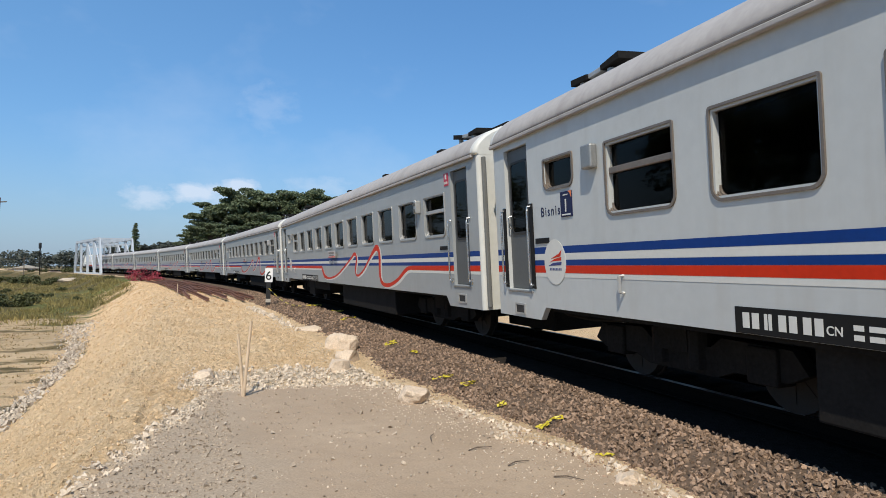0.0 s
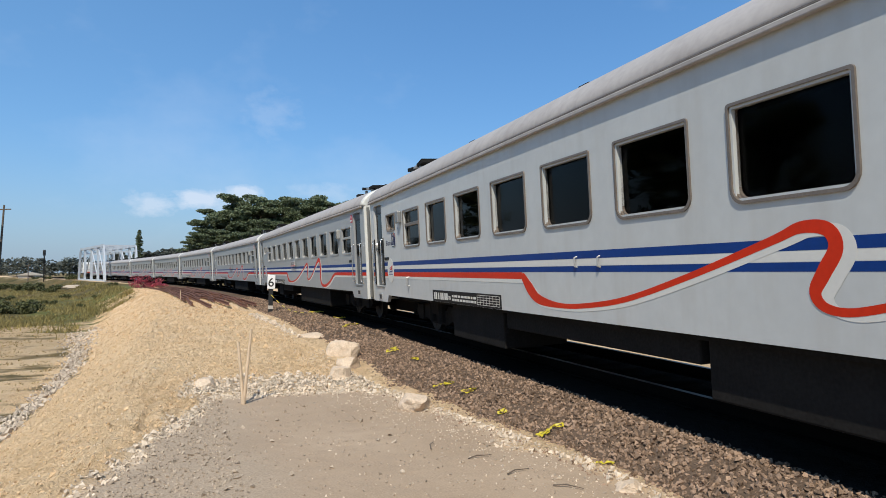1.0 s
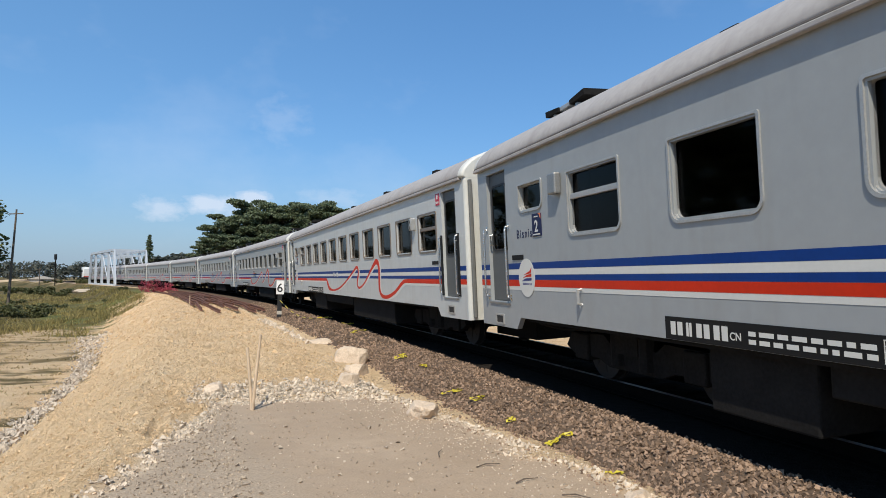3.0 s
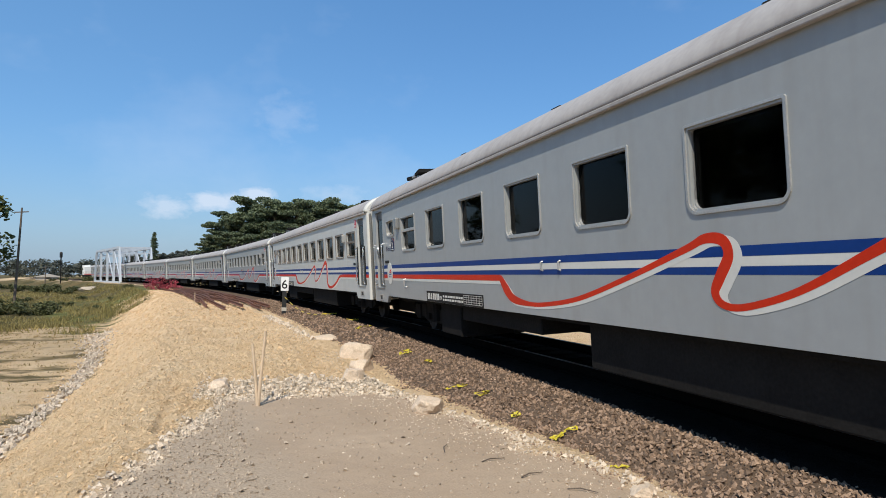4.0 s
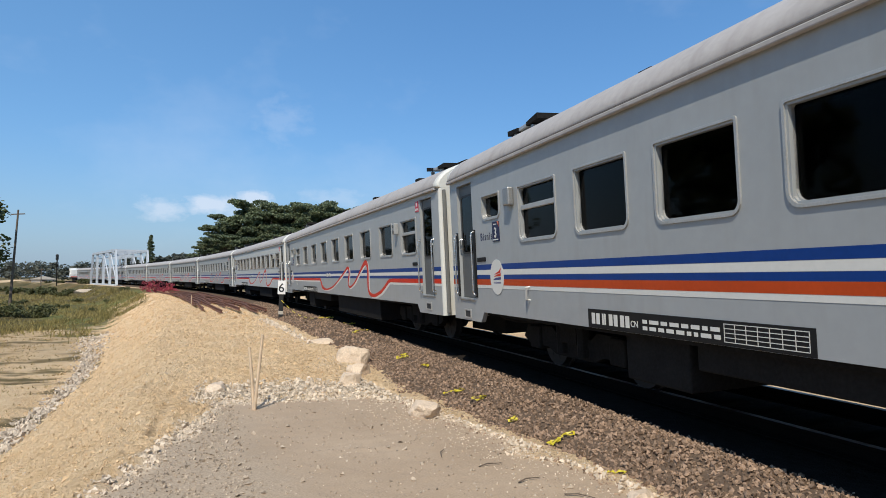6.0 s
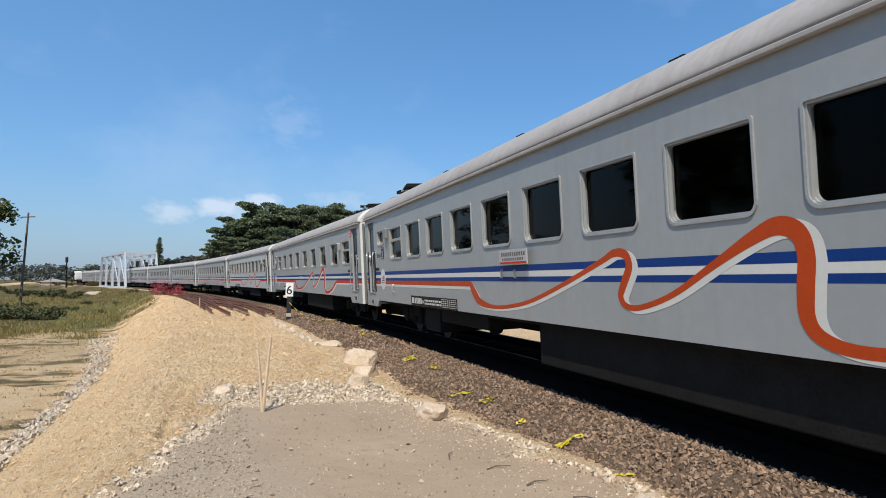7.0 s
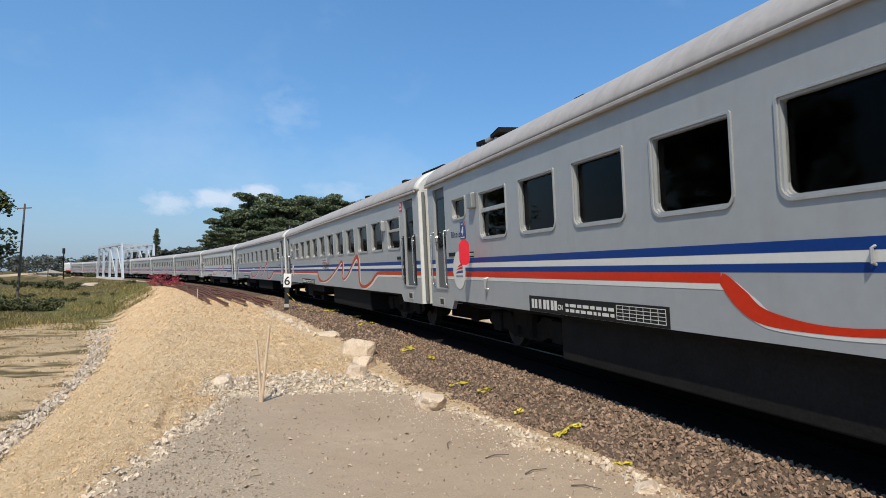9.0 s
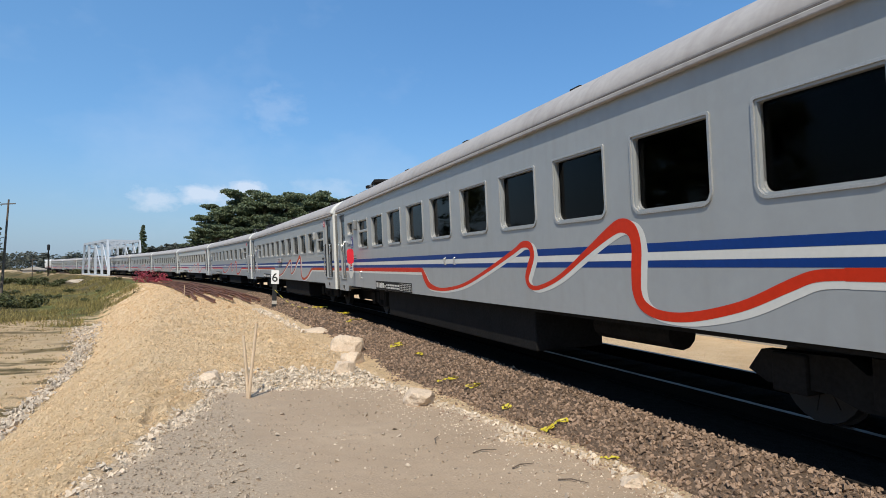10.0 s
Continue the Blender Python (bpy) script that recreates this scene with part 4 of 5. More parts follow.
def build_ground():
    nx = len(GX)
    verts, masks = [], []
    for y in GY:
        for x in GX:
            verts.append((x, y, ground_height(x, y)))
            o, _ = left_of_line(x, y)
            n1 = noise.noise((x * 0.35, y * 0.35, 0))
            toe = 9.0 + 0.95 * step(22, 40, y) + 0.2 * n1
            toe -= 3.2 * step(40, 66, y) + 3.3 * step(64, 90, y)
            green = step(toe - 0.6, toe + 1.5, o + 2.2 * noise.noise((x * 0.2, y * 0.12, 8)) - 7.0 * step(52, 34, y)) if o > 0 else step(40 - 36 * step(50, 90, y), 60 - 53 * step(50, 90, y), -o)
            if o > toe - 0.5 and y < 60:
                green = max(green, step(toe - 0.1, toe + 0.8, o) * (0.12 + 0.2 * step(24, 34, y)), 0.9 * step(-0.12, 0.3, noise.noise((x * 0.22, y * 0.8, 2)) + 0.5 * noise.noise((x * 0.9, y * 2.5, 6))))
            pad = pad_mask(x, y) if o > 0 else 0.0
            wob = noise.noise((x * 0.9, y * 0.6, 3))
            if pad > 0:
                # looser grey gravel along the pad's outer side
                third = 0.85 * step(0.5, -0.15, x + 0.05 * y - 0.35 + 0.35 * wob)
            else:
                # greener patch of the field at the foot of the bank
                third = 0.0
                if y > 25:
                    az = math.degrees(math.atan2(x, y)) + 1.6 * wob
                    third = green * step(-15, -12.5, az) * step(34, 42, y + 3 * wob) * step(100, 80, y) * step(-0.45, 0.1, noise.noise((x * 0.3, y * 0.15, 9)))
            pale = max(4 * pad * (1 - pad), step(0.75, 0.25, abs(y - 10.1)) * step(-0.75, -0.3, x)) if 4 < y < 14 and o > shoulder(y) - 0.1 and x > -2 else 0.0
            masks.append((pad, green, third, (0.85 if x < 2.4 else 0.4) * pale * step(5.0, 7.5, y)))
    faces = [(j * nx + i, j * nx + i + 1, (j + 1) * nx + i + 1, (j + 1) * nx + i) for j in range(len(GY) - 1) for i in range(nx - 1)]
    me = bpy.data.meshes.new("ground")
    me.from_pydata(verts, [], faces)
    at = me.attributes.new("kinds", "FLOAT_COLOR", "POINT")
    at.data.foreach_set("color", np.array(masks, dtype=np.float32).ravel())
    me.polygons.foreach_set("use_smooth", [True] * len(me.polygons))
    m = bpy.data.materials.new("ground_soil")
    m.use_nodes = True
    t = m.node_tree
    p = t.nodes["Principled BSDF"]
    p.inputs["Roughness"].default_value = 0.95
    p.inputs["Specular IOR Level"].default_value = 0.2
    geo = t.nodes.new("ShaderNodeTexCoord")

    def tex(scale, detail=6, rough=0.6, stretch=None):
        n = t.nodes.new("ShaderNodeTexNoise")
        n.inputs["Scale"].default_value, n.inputs["Detail"].default_value, n.inputs["Roughness"].default_value = scale, detail, rough
        if stretch:
            mp = t.nodes.new("ShaderNodeMapping")
            mp.inputs["Scale"].default_value = stretch
            t.links.new(geo.outputs["Object"], mp.inputs["Vector"])
            t.links.new(mp.outputs[0], n.inputs["Vector"])
        else:
            t.links.new(geo.outputs["Object"], n.inputs["Vector"])
        return n.outputs["Fac"]

    def ramp(fac, stops):
        r = t.nodes.new("ShaderNodeValToRGB")
        el = r.color_ramp.elements
        el[0].position, el[0].color = stops[0][0], (*stops[0][1], 1)
        el[1].position, el[1].color = stops[-1][0], (*stops[-1][1], 1)
        for pos, col in stops[1:-1]:
            e = el.new(pos)
            e.color = (*col, 1)
        t.links.new(fac, r.inputs[0])
        return r.outputs["Color"]

    def mixed(fac, a, b):
        n = t.nodes.new("ShaderNodeMix")
        n.data_type = "RGBA"
        t.links.new(fac, n.inputs["Factor"])
        t.links.new(a, n.inputs["A"])
        t.links.new(b, n.inputs["B"])
        return n.outputs["Result"]

    sand = ramp(tex(1.1), [(0.30, (0.68, 0.465, 0.255)), (0.5, (0.76, 0.55, 0.33)), (0.72, (0.82, 0.63, 0.405))])
    sand2 = ramp(tex(26, 4), [(0.3, (0.56, 0.375, 0.20)), (0.6, (0.77, 0.57, 0.35))])
    sand = mixed(ramp(tex(9, 3), [(0.4, (0, 0, 0)), (0.7, (0.8, 0.8, 0.8))]), sand, sand2)
    pad = ramp(tex(0.8), [(0.3, (0.321, 0.238, 0.160)), (0.5, (0.380, 0.286, 0.196)), (0.72, (0.433, 0.333, 0.233))])
    pad2 = ramp(tex(60, 4), [(0.35, (0.262, 0.195, 0.132)), (0.65, (0.444, 0.338, 0.238))])
    pad = mixed(ramp(tex(5, 5), [(0.35, (0.15, 0.15, 0.15)), (0.68, (0.85, 0.85, 0.85))]), pad, pad2)
    gravel = ramp(tex(45, 5, 0.7), [(0.32, (0.214, 0.167, 0.118)), (0.5, (0.364, 0.288, 0.206)), (0.7, (0.482, 0.384, 0.28))])
    grass = ramp(tex(0.16, 8, 0.65, (1, 0.5, 1)), [(0.36, (0.055, 0.052, 0.018)), (0.47, (0.10, 0.082, 0.03)), (0.56, (0.14, 0.10, 0.038)), (0.70, (0.19, 0.128, 0.052))])
    grass2 = ramp(tex(2.5, 6, 0.7, (1, 0.35, 1)), [(0.35, (0.05, 0.046, 0.016)), (0.65, (0.20, 0.145, 0.058))])
    grass = mixed(ramp(tex(0.5, 4), [(0.3, (0.2, 0.2, 0.2)), (0.7, (0.7, 0.7, 0.7))]), grass, grass2)
    lush = ramp(tex(1.3, 7, 0.7, (1, 0.4, 1)), [(0.33, (0.07, 0.075, 0.02)), (0.5, (0.145, 0.15, 0.042)), (0.68, (0.24, 0.22, 0.075))])
    at = t.nodes.new("ShaderNodeAttribute")
    at.attribute_name = "kinds"
    sp = t.nodes.new("ShaderNodeSeparateColor")
    t.links.new(at.outputs["Color"], sp.inputs[0])
    far = t.nodes.new("ShaderNodeMath")
    far.operation = "SUBTRACT"
    far.use_clamp = True
    t.links.new(sp.outputs["Blue"], far.inputs[0])
    t.links.new(sp.outputs["Red"], far.inputs[1])
    c = mixed(sp.outputs["Green"], sand, grass)
    green_part = t.nodes.new("ShaderNodeMath")
    green_part.operation = "MULTIPLY"
    t.links.new(far.outputs[0], green_part.inputs[0])
    t.links.new(sp.outputs["Green"], green_part.inputs[1])
    c = mixed(green_part.outputs[0], c, lush)
    shade = t.nodes.new("ShaderNodeMath")
    shade.operation = "MULTIPLY"
    t.links.new(sp.outputs["Blue"], shade.inputs[0])
    t.links.new(sp.outputs["Red"], shade.inputs[1])
    pad = mixed(shade.outputs[0], pad, gravel)
    c = mixed(sp.outputs["Red"], c, pad)
    crushed = ramp(tex(38, 5, 0.7), [(0.32, (0.34, 0.28, 0.21)), (0.5, (0.50, 0.425, 0.33)), (0.68, (0.64, 0.56, 0.45))])
    c = mixed(at.outputs["Alpha"], c, crushed)
    t.links.new(c, p.inputs["Base Color"])
    rougher = t.nodes.new("ShaderNodeMath")
    rougher.operation = "MULTIPLY_ADD"
    t.links.new(sp.outputs["Red"], rougher.inputs[0])
    rougher.inputs[1].default_value, rougher.inputs[2].default_value = -0.82, 1.0
    before = None
    for scale, distance in ((7, 0.11), (24, 0.055)):
        b = t.nodes.new("ShaderNodeBump")
        b.inputs["Distance"].default_value = distance
        t.links.new(rougher.outputs[0], b.inputs["Strength"])
        t.links.new(tex(scale, 8, 0.65), b.inputs["Height"])
        if before:
            t.links.new(before, b.inputs["Normal"])
        before = b.outputs[0]
    t.links.new(before, p.inputs["Normal"])
    me.materials.append(m)
    return tagged(new("ground", me), "sandy embankment, packed grey pad and dry grass field", "ground", kind="structure")


build_ground()


# ---- the track ----
def strip(profile, s0, s1, ds, cant=True):
    """A profile of (left, z) swept along the line."""
    bm = bmesh.new()
    rows = []
    n = round((s1 - s0) / ds)
    for k in range(n + 1):
        s = s0 + (s1 - s0) * k / n
        rows.append([bm.verts.new(place(s, y, z, cant)) for y, z in profile])
    m = len(profile)
    for a, b in zip(rows, rows[1:]):
        for i in range(m):
            bm.faces.new((a[i], a[(i + 1) % m], b[(i + 1) % m], b[i]))
    bm.faces.new(rows[0])
    bm.faces.new(rows[-1][::-1])
    return bm


track = thing("railway_track", "curved single track of steel rails on concrete sleepers in ballast", "railway track", kind="structure")
for e in (-1, 1):
    c = e * 0.57
    prof = [(c - 0.065, -0.15), (c + 0.065, -0.15), (c + 0.065, -0.135), (c + 0.012, -0.115), (c + 0.012, -0.04), (c + 0.034, -0.03), (c + 0.034, -0.004), (c - 0.034, -0.004), (c - 0.034, -0.03), (c - 0.012, -0.04), (c - 0.012, -0.115), (c - 0.065, -0.135)]
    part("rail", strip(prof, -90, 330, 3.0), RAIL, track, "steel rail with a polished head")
    part("rail_head", strip([(c - 0.03, -0.003), (c + 0.03, -0.003), (c + 0.026, 0.0), (c - 0.026, 0.0)], -90, 330, 3.0), RAIL_TOP, track)
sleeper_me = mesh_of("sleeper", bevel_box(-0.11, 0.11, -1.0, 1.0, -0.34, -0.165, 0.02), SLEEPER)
for k in range(200):
    s = -30 + 0.6 * k
    ob = new("sleeper", sleeper_me)
    ob.parent = track
    ob.matrix_local = Matrix.Translation(place(s, 0, 0)) @ Matrix.Rotation(heading(s) + math.pi / 2, 4, "Z") @ Matrix.Rotation(-CANT, 4, "X")


def ballast_z(o, s):
    foot = shoulder(s)
    if o < 1.35:
        return -0.20
    return -0.20 - 0.27 * min(1.0, (o - 1.35) / (foot - 1.35))


def build_ballast():
    bm = bmesh.new()
    rows = []
    ss = axis([(-90, 0, 5), (0, 16, 0.25), (16, 50, 1.0), (50, 330, 5.0)])
    for s in ss:
        foot = shoulder(s)
        os = [-2.6, -1.35, -0.5, 0.5, 1.35] + [1.35 + (foot + 0.15 - 1.35) * k / 8 for k in range(1, 9)]
        row = []
        for o in os:
            z = ballast_z(abs(o), s) if o > 0 else (-0.20 if o > -1.4 else -0.52)
            if o > 1:
                z += 0.03 * noise.noise((o * 3, s * 3, 5)) * step(60, 20, abs(s))
            row.append(bm.verts.new(place(s, o, z)))
        rows.append(row)
    for a, b in zip(rows, rows[1:]):
        for i in range(len(a) - 1):
            bm.faces.new((a[i], a[i + 1], b[i + 1], b[i]))
    ob = part("ballast", bm, BALLAST_BASE, None, smooth=True)
    return tagged(ob, "bed of brown crushed stone along the track", "ballast", kind="structure")


ballast = build_ballast()
# dark strip over the ballast that paints the shade under the train
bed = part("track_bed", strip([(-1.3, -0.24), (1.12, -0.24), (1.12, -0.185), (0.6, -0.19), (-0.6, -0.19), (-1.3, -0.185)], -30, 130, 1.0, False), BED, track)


def stone_shape(rnd, n=8):
    """A chipped stone: the hull of a few points."""
    bm = bmesh.new()
    for k in range(n):
        v = Vector((rnd.gauss(0, 1), rnd.gauss(0, 1), rnd.gauss(0, 1))).normalized() * rnd.uniform(0.75, 1.1)
        bm.verts.new((v.x, v.y * rnd.uniform(0.65, 1), v.z * 0.7))
    bmesh.ops.convex_hull(bm, input=bm.verts[:])
    bmesh.ops.delete(bm, geom=[v for v in bm.verts if not v.link_faces], context="VERTS")
    bm.verts.ensure_lookup_table()
    vs = np.array([v.co[:] for v in bm.verts])
    bm.verts.index_update()
    fs = [[v.index for v in f.verts] for f in bm.faces]
    bm.free()
    return vs, fs


SHAPES = [stone_shape(random.Random(100 + k)) for k in range(14)]


def heap(name, places, mat, parent=None, label="", category="", kind="stuff"):
    """Many loose stones in one mesh. places: rows of position, size, random number."""
    verts, faces = [], []
    for p, size, r in places:
        vs, fs = SHAPES[int(r * 977) % len(SHAPES)]
        q = np.array(Euler((r * 40, r * 91, r * 173)).to_matrix())
        base = len(verts)
        verts.extend((vs @ q.T * size + np.array(p)).tolist())
        faces.extend([[base + i for i in f] for f in fs])
    me = bpy.data.meshes.new(name)
    me.from_pydata(verts, [], faces)
    me.materials.append(mat)
    ob = new(name, me)
    ob.parent = parent
    return tagged(ob, label, category, kind=kind)


rnd = random.Random(5)
far_stones = []
for k in range(19000):
    s = rnd.uniform(2.2, 15) if k < 14000 else rnd.uniform(15, 42)
    foot = shoulder(s)
    o = rnd.uniform(1.1, foot + 0.25 * rnd.random() ** 2 + 0.05)
    size = rnd.uniform(0.019, 0.036) if s < 15 else rnd.uniform(0.035, 0.06)
    z = ballast_z(o, s) if o < foot else -0.42
    far_stones.append((place(s, o, z + rnd.uniform(-0.01, 0.018)), size, rnd.random()))
heap("ballast_stones", far_stones, BALLAST, ballast, kind="stuff")
stone_meshes = []
for k, (vs, fs) in enumerate(SHAPES):
    me = bpy.data.meshes.new("stone")
    me.from_pydata((vs * 0.036).tolist(), [], fs)
    me.materials.append(BALLAST)
    stone_meshes.append(me)
for k in range(300):
    s = rnd.uniform(3.0, 8.5)
    o = rnd.uniform(1.3, shoulder(s))
    ob = new("stone", stone_meshes[k % len(stone_meshes)])
    ob.parent = ballast
    ob.matrix_local = Matrix.Translation(place(s, o, ballast_z(o, s) + 0.02)) @ Euler((rnd.random() * 6, rnd.random() * 6, rnd.random() * 6)).to_matrix().to_4x4() @ Matrix.Scale(rnd.uniform(0.8, 1.25), 4)

# rubble along the pad's edge, clods on the bank, stones at its foot
rubble = []
for k in range(140000):
    x, y = rnd.uniform(-2.4, 3.2), rnd.uniform(3.2, 14.0) if k < 108000 else rnd.uniform(15.5, 26)
    if k >= 108000:
        x = rnd.uniform(0.7, 3.0)
    p = pad_mask(x, y)
    o, _ = left_of_line(x, y)
    if o < shoulder(y) - 0.1:
        continue
    ring_w = 4 * p * (1 - p)
    strong = max(ring_w, step(0.95, 0.35, abs(y - 10.1)) * step(-0.75, -0.3, x), step(0.9, 0.3, abs(x - 2.36 + (y - 16.8) * 0.094)) * 0.8 * step(15.8, 16.5, y), 0.24 * step(1.1, 0.1, o - shoulder(y)))
    if rnd.random() < (0.015 if p < 0.3 else 0.004) + (0.85 if x < 2.4 else 0.5) * strong * step(4.0, 7.5, y + max(0, x)):
        size = rnd.choice((0.009, 0.012, 0.015, 0.021, 0.036)) * rnd.uniform(0.7, 1.4) * (1.0 if y < 15 else 1.7) if strong > 0.25 else rnd.uniform(0.006, 0.016)
        rubble.append(((x, y, ground_height(x, y) + size * 0.15), size, rnd.random()))
heap("rubble", rubble, PALE_ROCK, None, "pale broken stones round the edge of the pad", "rubble")
pebbles = []
for k in range(20000):
    x, y = rnd.uniform(-1.4, 3.0), rnd.uniform(2.6, 9.6)
    if pad_mask(x, y) > 0.5 and rnd.random() < (0.95 if x < -0.05 * y + 0.45 else 0.12):
        size = rnd.uniform(0.006, 0.020) * (2.0 if rnd.random() < 0.05 else 1)
        pebbles.append(((x, y, ground_height(x, y) + size * 0.2), size, rnd.random()))
heap("pebbles", pebbles, GREY_STONE, None, "small grey pebbles scattered on the pad", "pebbles")
clods = []
for k in range(80000):
    y = 3.0 + 70 * rnd.random() ** 2.6
    o = rnd.uniform(3.2, 9.8)
    x = float(np.interp(y, LINE_Y, LINE_X)) - o / math.cos(heading(y))
    if pad_mask(x, y) > 0.2:
        continue
    size = (0.012 + 0.0008 * y) * rnd.uniform(0.6, 1.5) * (2.0 if rnd.random() < 0.04 else 1)
    clods.append(((x, y, ground_height(x, y) - size * 0.45), size, rnd.random()))
heap("sand_clods", clods, SAND_CLOD, None, "loose sandy clods on the slope of the bank", "clods")
foot_stones = []
for k in range(2600):
    y = 9 + 31 * rnd.random() ** 1.2
    o = 8.95 + 0.95 * step(22, 40, y) + rnd.gauss(0, 0.16 + 0.2 * step(26, 36, y))
    x = float(np.interp(y, LINE_Y, LINE_X)) - o / math.cos(heading(y))
    size = rnd.uniform(0.03, 0.10)
    foot_stones.append(((x, y, ground_height(x, y) + size * 0.3), size, rnd.random()))
heap("toe_stones", foot_stones, TOE_STONE, None, "line of grey stones at the foot of the bank", "stones")


def boulder(label, x, y, z, sx, sy, sz, seed, mat=BOULDER):
    """A broken rock: a ball cut by a dozen planes, its faces pitted."""
    bm = bmesh.new()
    bmesh.ops.create_icosphere(bm, subdivisions=4, radius=1.0)
    cut = random.Random(seed)
    planes = [(Vector((cut.gauss(0, 1), cut.gauss(0, 1), cut.gauss(0, 0.8))).normalized(), cut.uniform(0.58, 0.86)) for _ in range(17)]
    planes.append((Vector((cut.uniform(-0.25, 0.25), cut.uniform(-0.25, 0.1), 1)).normalized(), 0.6))
    for v in bm.verts:
        c = v.co * 1.15
        for nrm, d in planes:
            over = c.dot(nrm) - d
            if over > 0:
                c -= nrm * over * 0.96
        c *= 1 + 0.08 * noise.noise(c * 2.5 + Vector((seed, 0, 0))) + 0.05 * noise.noise(c * 7) + 0.025 * noise.noise(c * 16)
        v.co = (c.x * sx * 1.3, c.y * sy * 1.3, max(c.z * sz * 1.3, -0.55 * sz))
    ob = part("boulder", bm, mat)
    ob.matrix_world = pose(x, y, z + 0.45 * sz, 0, 0, seed * 37)
    return tagged(ob, label, "boulder")


boulder("large pale boulder with a yellow scrap beside the ballast", 2.30, 13.1, -0.42, 0.31, 0.27, 0.27, 1.3)
boulder("angular pale boulder next to the larger one", 1.70, 10.5, -0.44, 0.18, 0.16, 0.19, 2.1)
boulder("low pale boulder behind the angular one", 1.98, 11.35, -0.42, 0.20, 0.16, 0.19, 4.4)
boulder("broken tan rock on the corner of the pad", 2.24, 8.0, -0.44, 0.22, 0.18, 0.17, 3.2)
boulder("pale flat rock at the ballast's foot", 3.0, 4.55, -0.42, 0.13, 0.10, 0.06, 5.7)
boulder("small pale rock among the rubble at the edge", -0.25, 10.25, -0.42, 0.18, 0.14, 0.14, 7.3)
boulder("flat pale rock near the milepost", 2.12, 17.2, -0.42, 0.30, 0.22, 0.12, 8.1)

# yellow plastic tape scraps on the ballast
TAPE = [(3.14, 5.09, 7, 0.07), (3.17, 6.26, 8, 0.08), (3.0, 7.24, 5, 0.06), (3.03, 8.33, 6, 0.08), (2.94, 9.08, 6, 0.07), (3.1, 11.27, 5, 0.08), (3.07, 12.76, 7, 0.09),
        (3.25, 18.2, 6, 0.14), (3.18, 21.4, 5, 0.16), (3.06, 24.5, 5, 0.2)]
for x, y, n, wide in TAPE:
    bm = bmesh.new()
    spot = Vector((x, y, 0))
    way = rnd.uniform(0, 6.3)
    line, broad = [], []
    for i in range(4 * n):
        way += rnd.gauss(0, 0.9)
        spot = spot + Vector((math.cos(way) * wide * 0.5, math.sin(way) * wide * 0.5, 0)) + (Vector((x, y, 0)) - spot) * 0.15
        o, along = left_of_line(spot.x, spot.y)
        line.append(Vector((spot.x, spot.y, ballast_z(o, along) + 0.03 + 0.03 * rnd.random())))
    for i, p in enumerate(line):
        d = (line[min(i + 1, len(line) - 1)] - line[max(i - 1, 0)]).normalized()
        side = d.cross(Vector((rnd.gauss(0, 0.5), rnd.gauss(0, 0.5), 1))).normalized() * (0.006 + 0.0010 * y)
        broad.append([bm.verts.new(p + side * e + Vector((0, 0, h))) for e, h in ((-1, 0), (1, 0), (1, -0.002), (-1, -0.002))])
    for a, b in zip(broad, broad[1:]):
        for i in range(4):
            bm.faces.new((a[i], a[(i + 1) % 4], b[(i + 1) % 4], b[i]))
    tagged(part("plastic_tape", bm, YELLOW), "crumpled yellow plastic tape on the ballast", "plastic tape", "tape scraps")

# twigs on the pad
for k, (x, y, a) in enumerate(((2.35, 5.2, 20), (2.55, 4.7, -40), (1.9, 6.2, 70), (2.2, 5.7, 10))):
    bm = tube(bmesh.new(), [(-0.12, 0, 0), (-0.02, 0.015, 0.012), (0.12, -0.01, 0.004)], [0.006, 0.006, 0.003], 5)
    ob = tagged(part("twig", bm, BARK), "dry brown twig lying on the pad", "twig", "twigs on the pad")
    ob.matrix_world = pose(x, y, ground_height(x, y) + 0.012, 0, 0, a)


# ---- beside the track ----
def milepost():
    m = thing("milepost", "black and white post with a white board marked 6", "milepost")
    m.matrix_world = pose(1.75, 28.3, -0.5, 0, -1.5, 180 - 4)
    part("post", bevel_box(-0.09, 0.09, -0.06, 0.06, 0, 1.2, 0.01), BLACK, m, "black post with a pale foot")
    part("post_band", bevel_box(-0.1, 0.1, -0.07, 0.07, 0.28, 0.42, 0.005), CONCRETE, m)
    b = part("board", bevel_box(-0.155, 0.155, 0.062, 0.085, 1.10, 1.66, 0.01), SIGNWHITE, m, "white board with a black numeral")
    lettering("numeral", "6", 0.50, BLACK, b, (0.135, 0.0885, 1.20), 0.004)
    return m


milepost()
rope = bmesh.new()
rope_line = [Vector((1.78, 28.2, 0.35)).lerp(Vector((2.75, 24.0, -0.15)), k / 12) - Vector((0, 0, 0.22 * math.sin(math.pi * k / 12))) for k in range(13)]
tube(rope, rope_line, 0.011, 5)
rope_ob = tagged(part("marker_rope", rope, RUBBER), "black and yellow marker rope hanging from the milepost", "rope")
for k in range(0, 12, 2):
    part("rope_flag", tube(bmesh.new(), [rope_line[k], rope_line[k + 1]], 0.016, 5), YELLOW, rope_ob)
for x0, y0, x1, y1, h in ((0.24, 8.95, 0.33, 8.98, 0.92), (0.24, 8.97, 0.17, 9.1, 0.75)):
    bm = tube(bmesh.new(), [(x0, y0, -0.45), ((x0 + x1) / 2, (y0 + y1) / 2, -0.37 + h / 2), (x1, y1, -0.37 + h)], [0.022, 0.020, 0.017], 8)
    tagged(part("bamboo_stake", bm, BAMBOO), "thin bamboo stake leaning out of the pad's edge", "stake", "stakes")
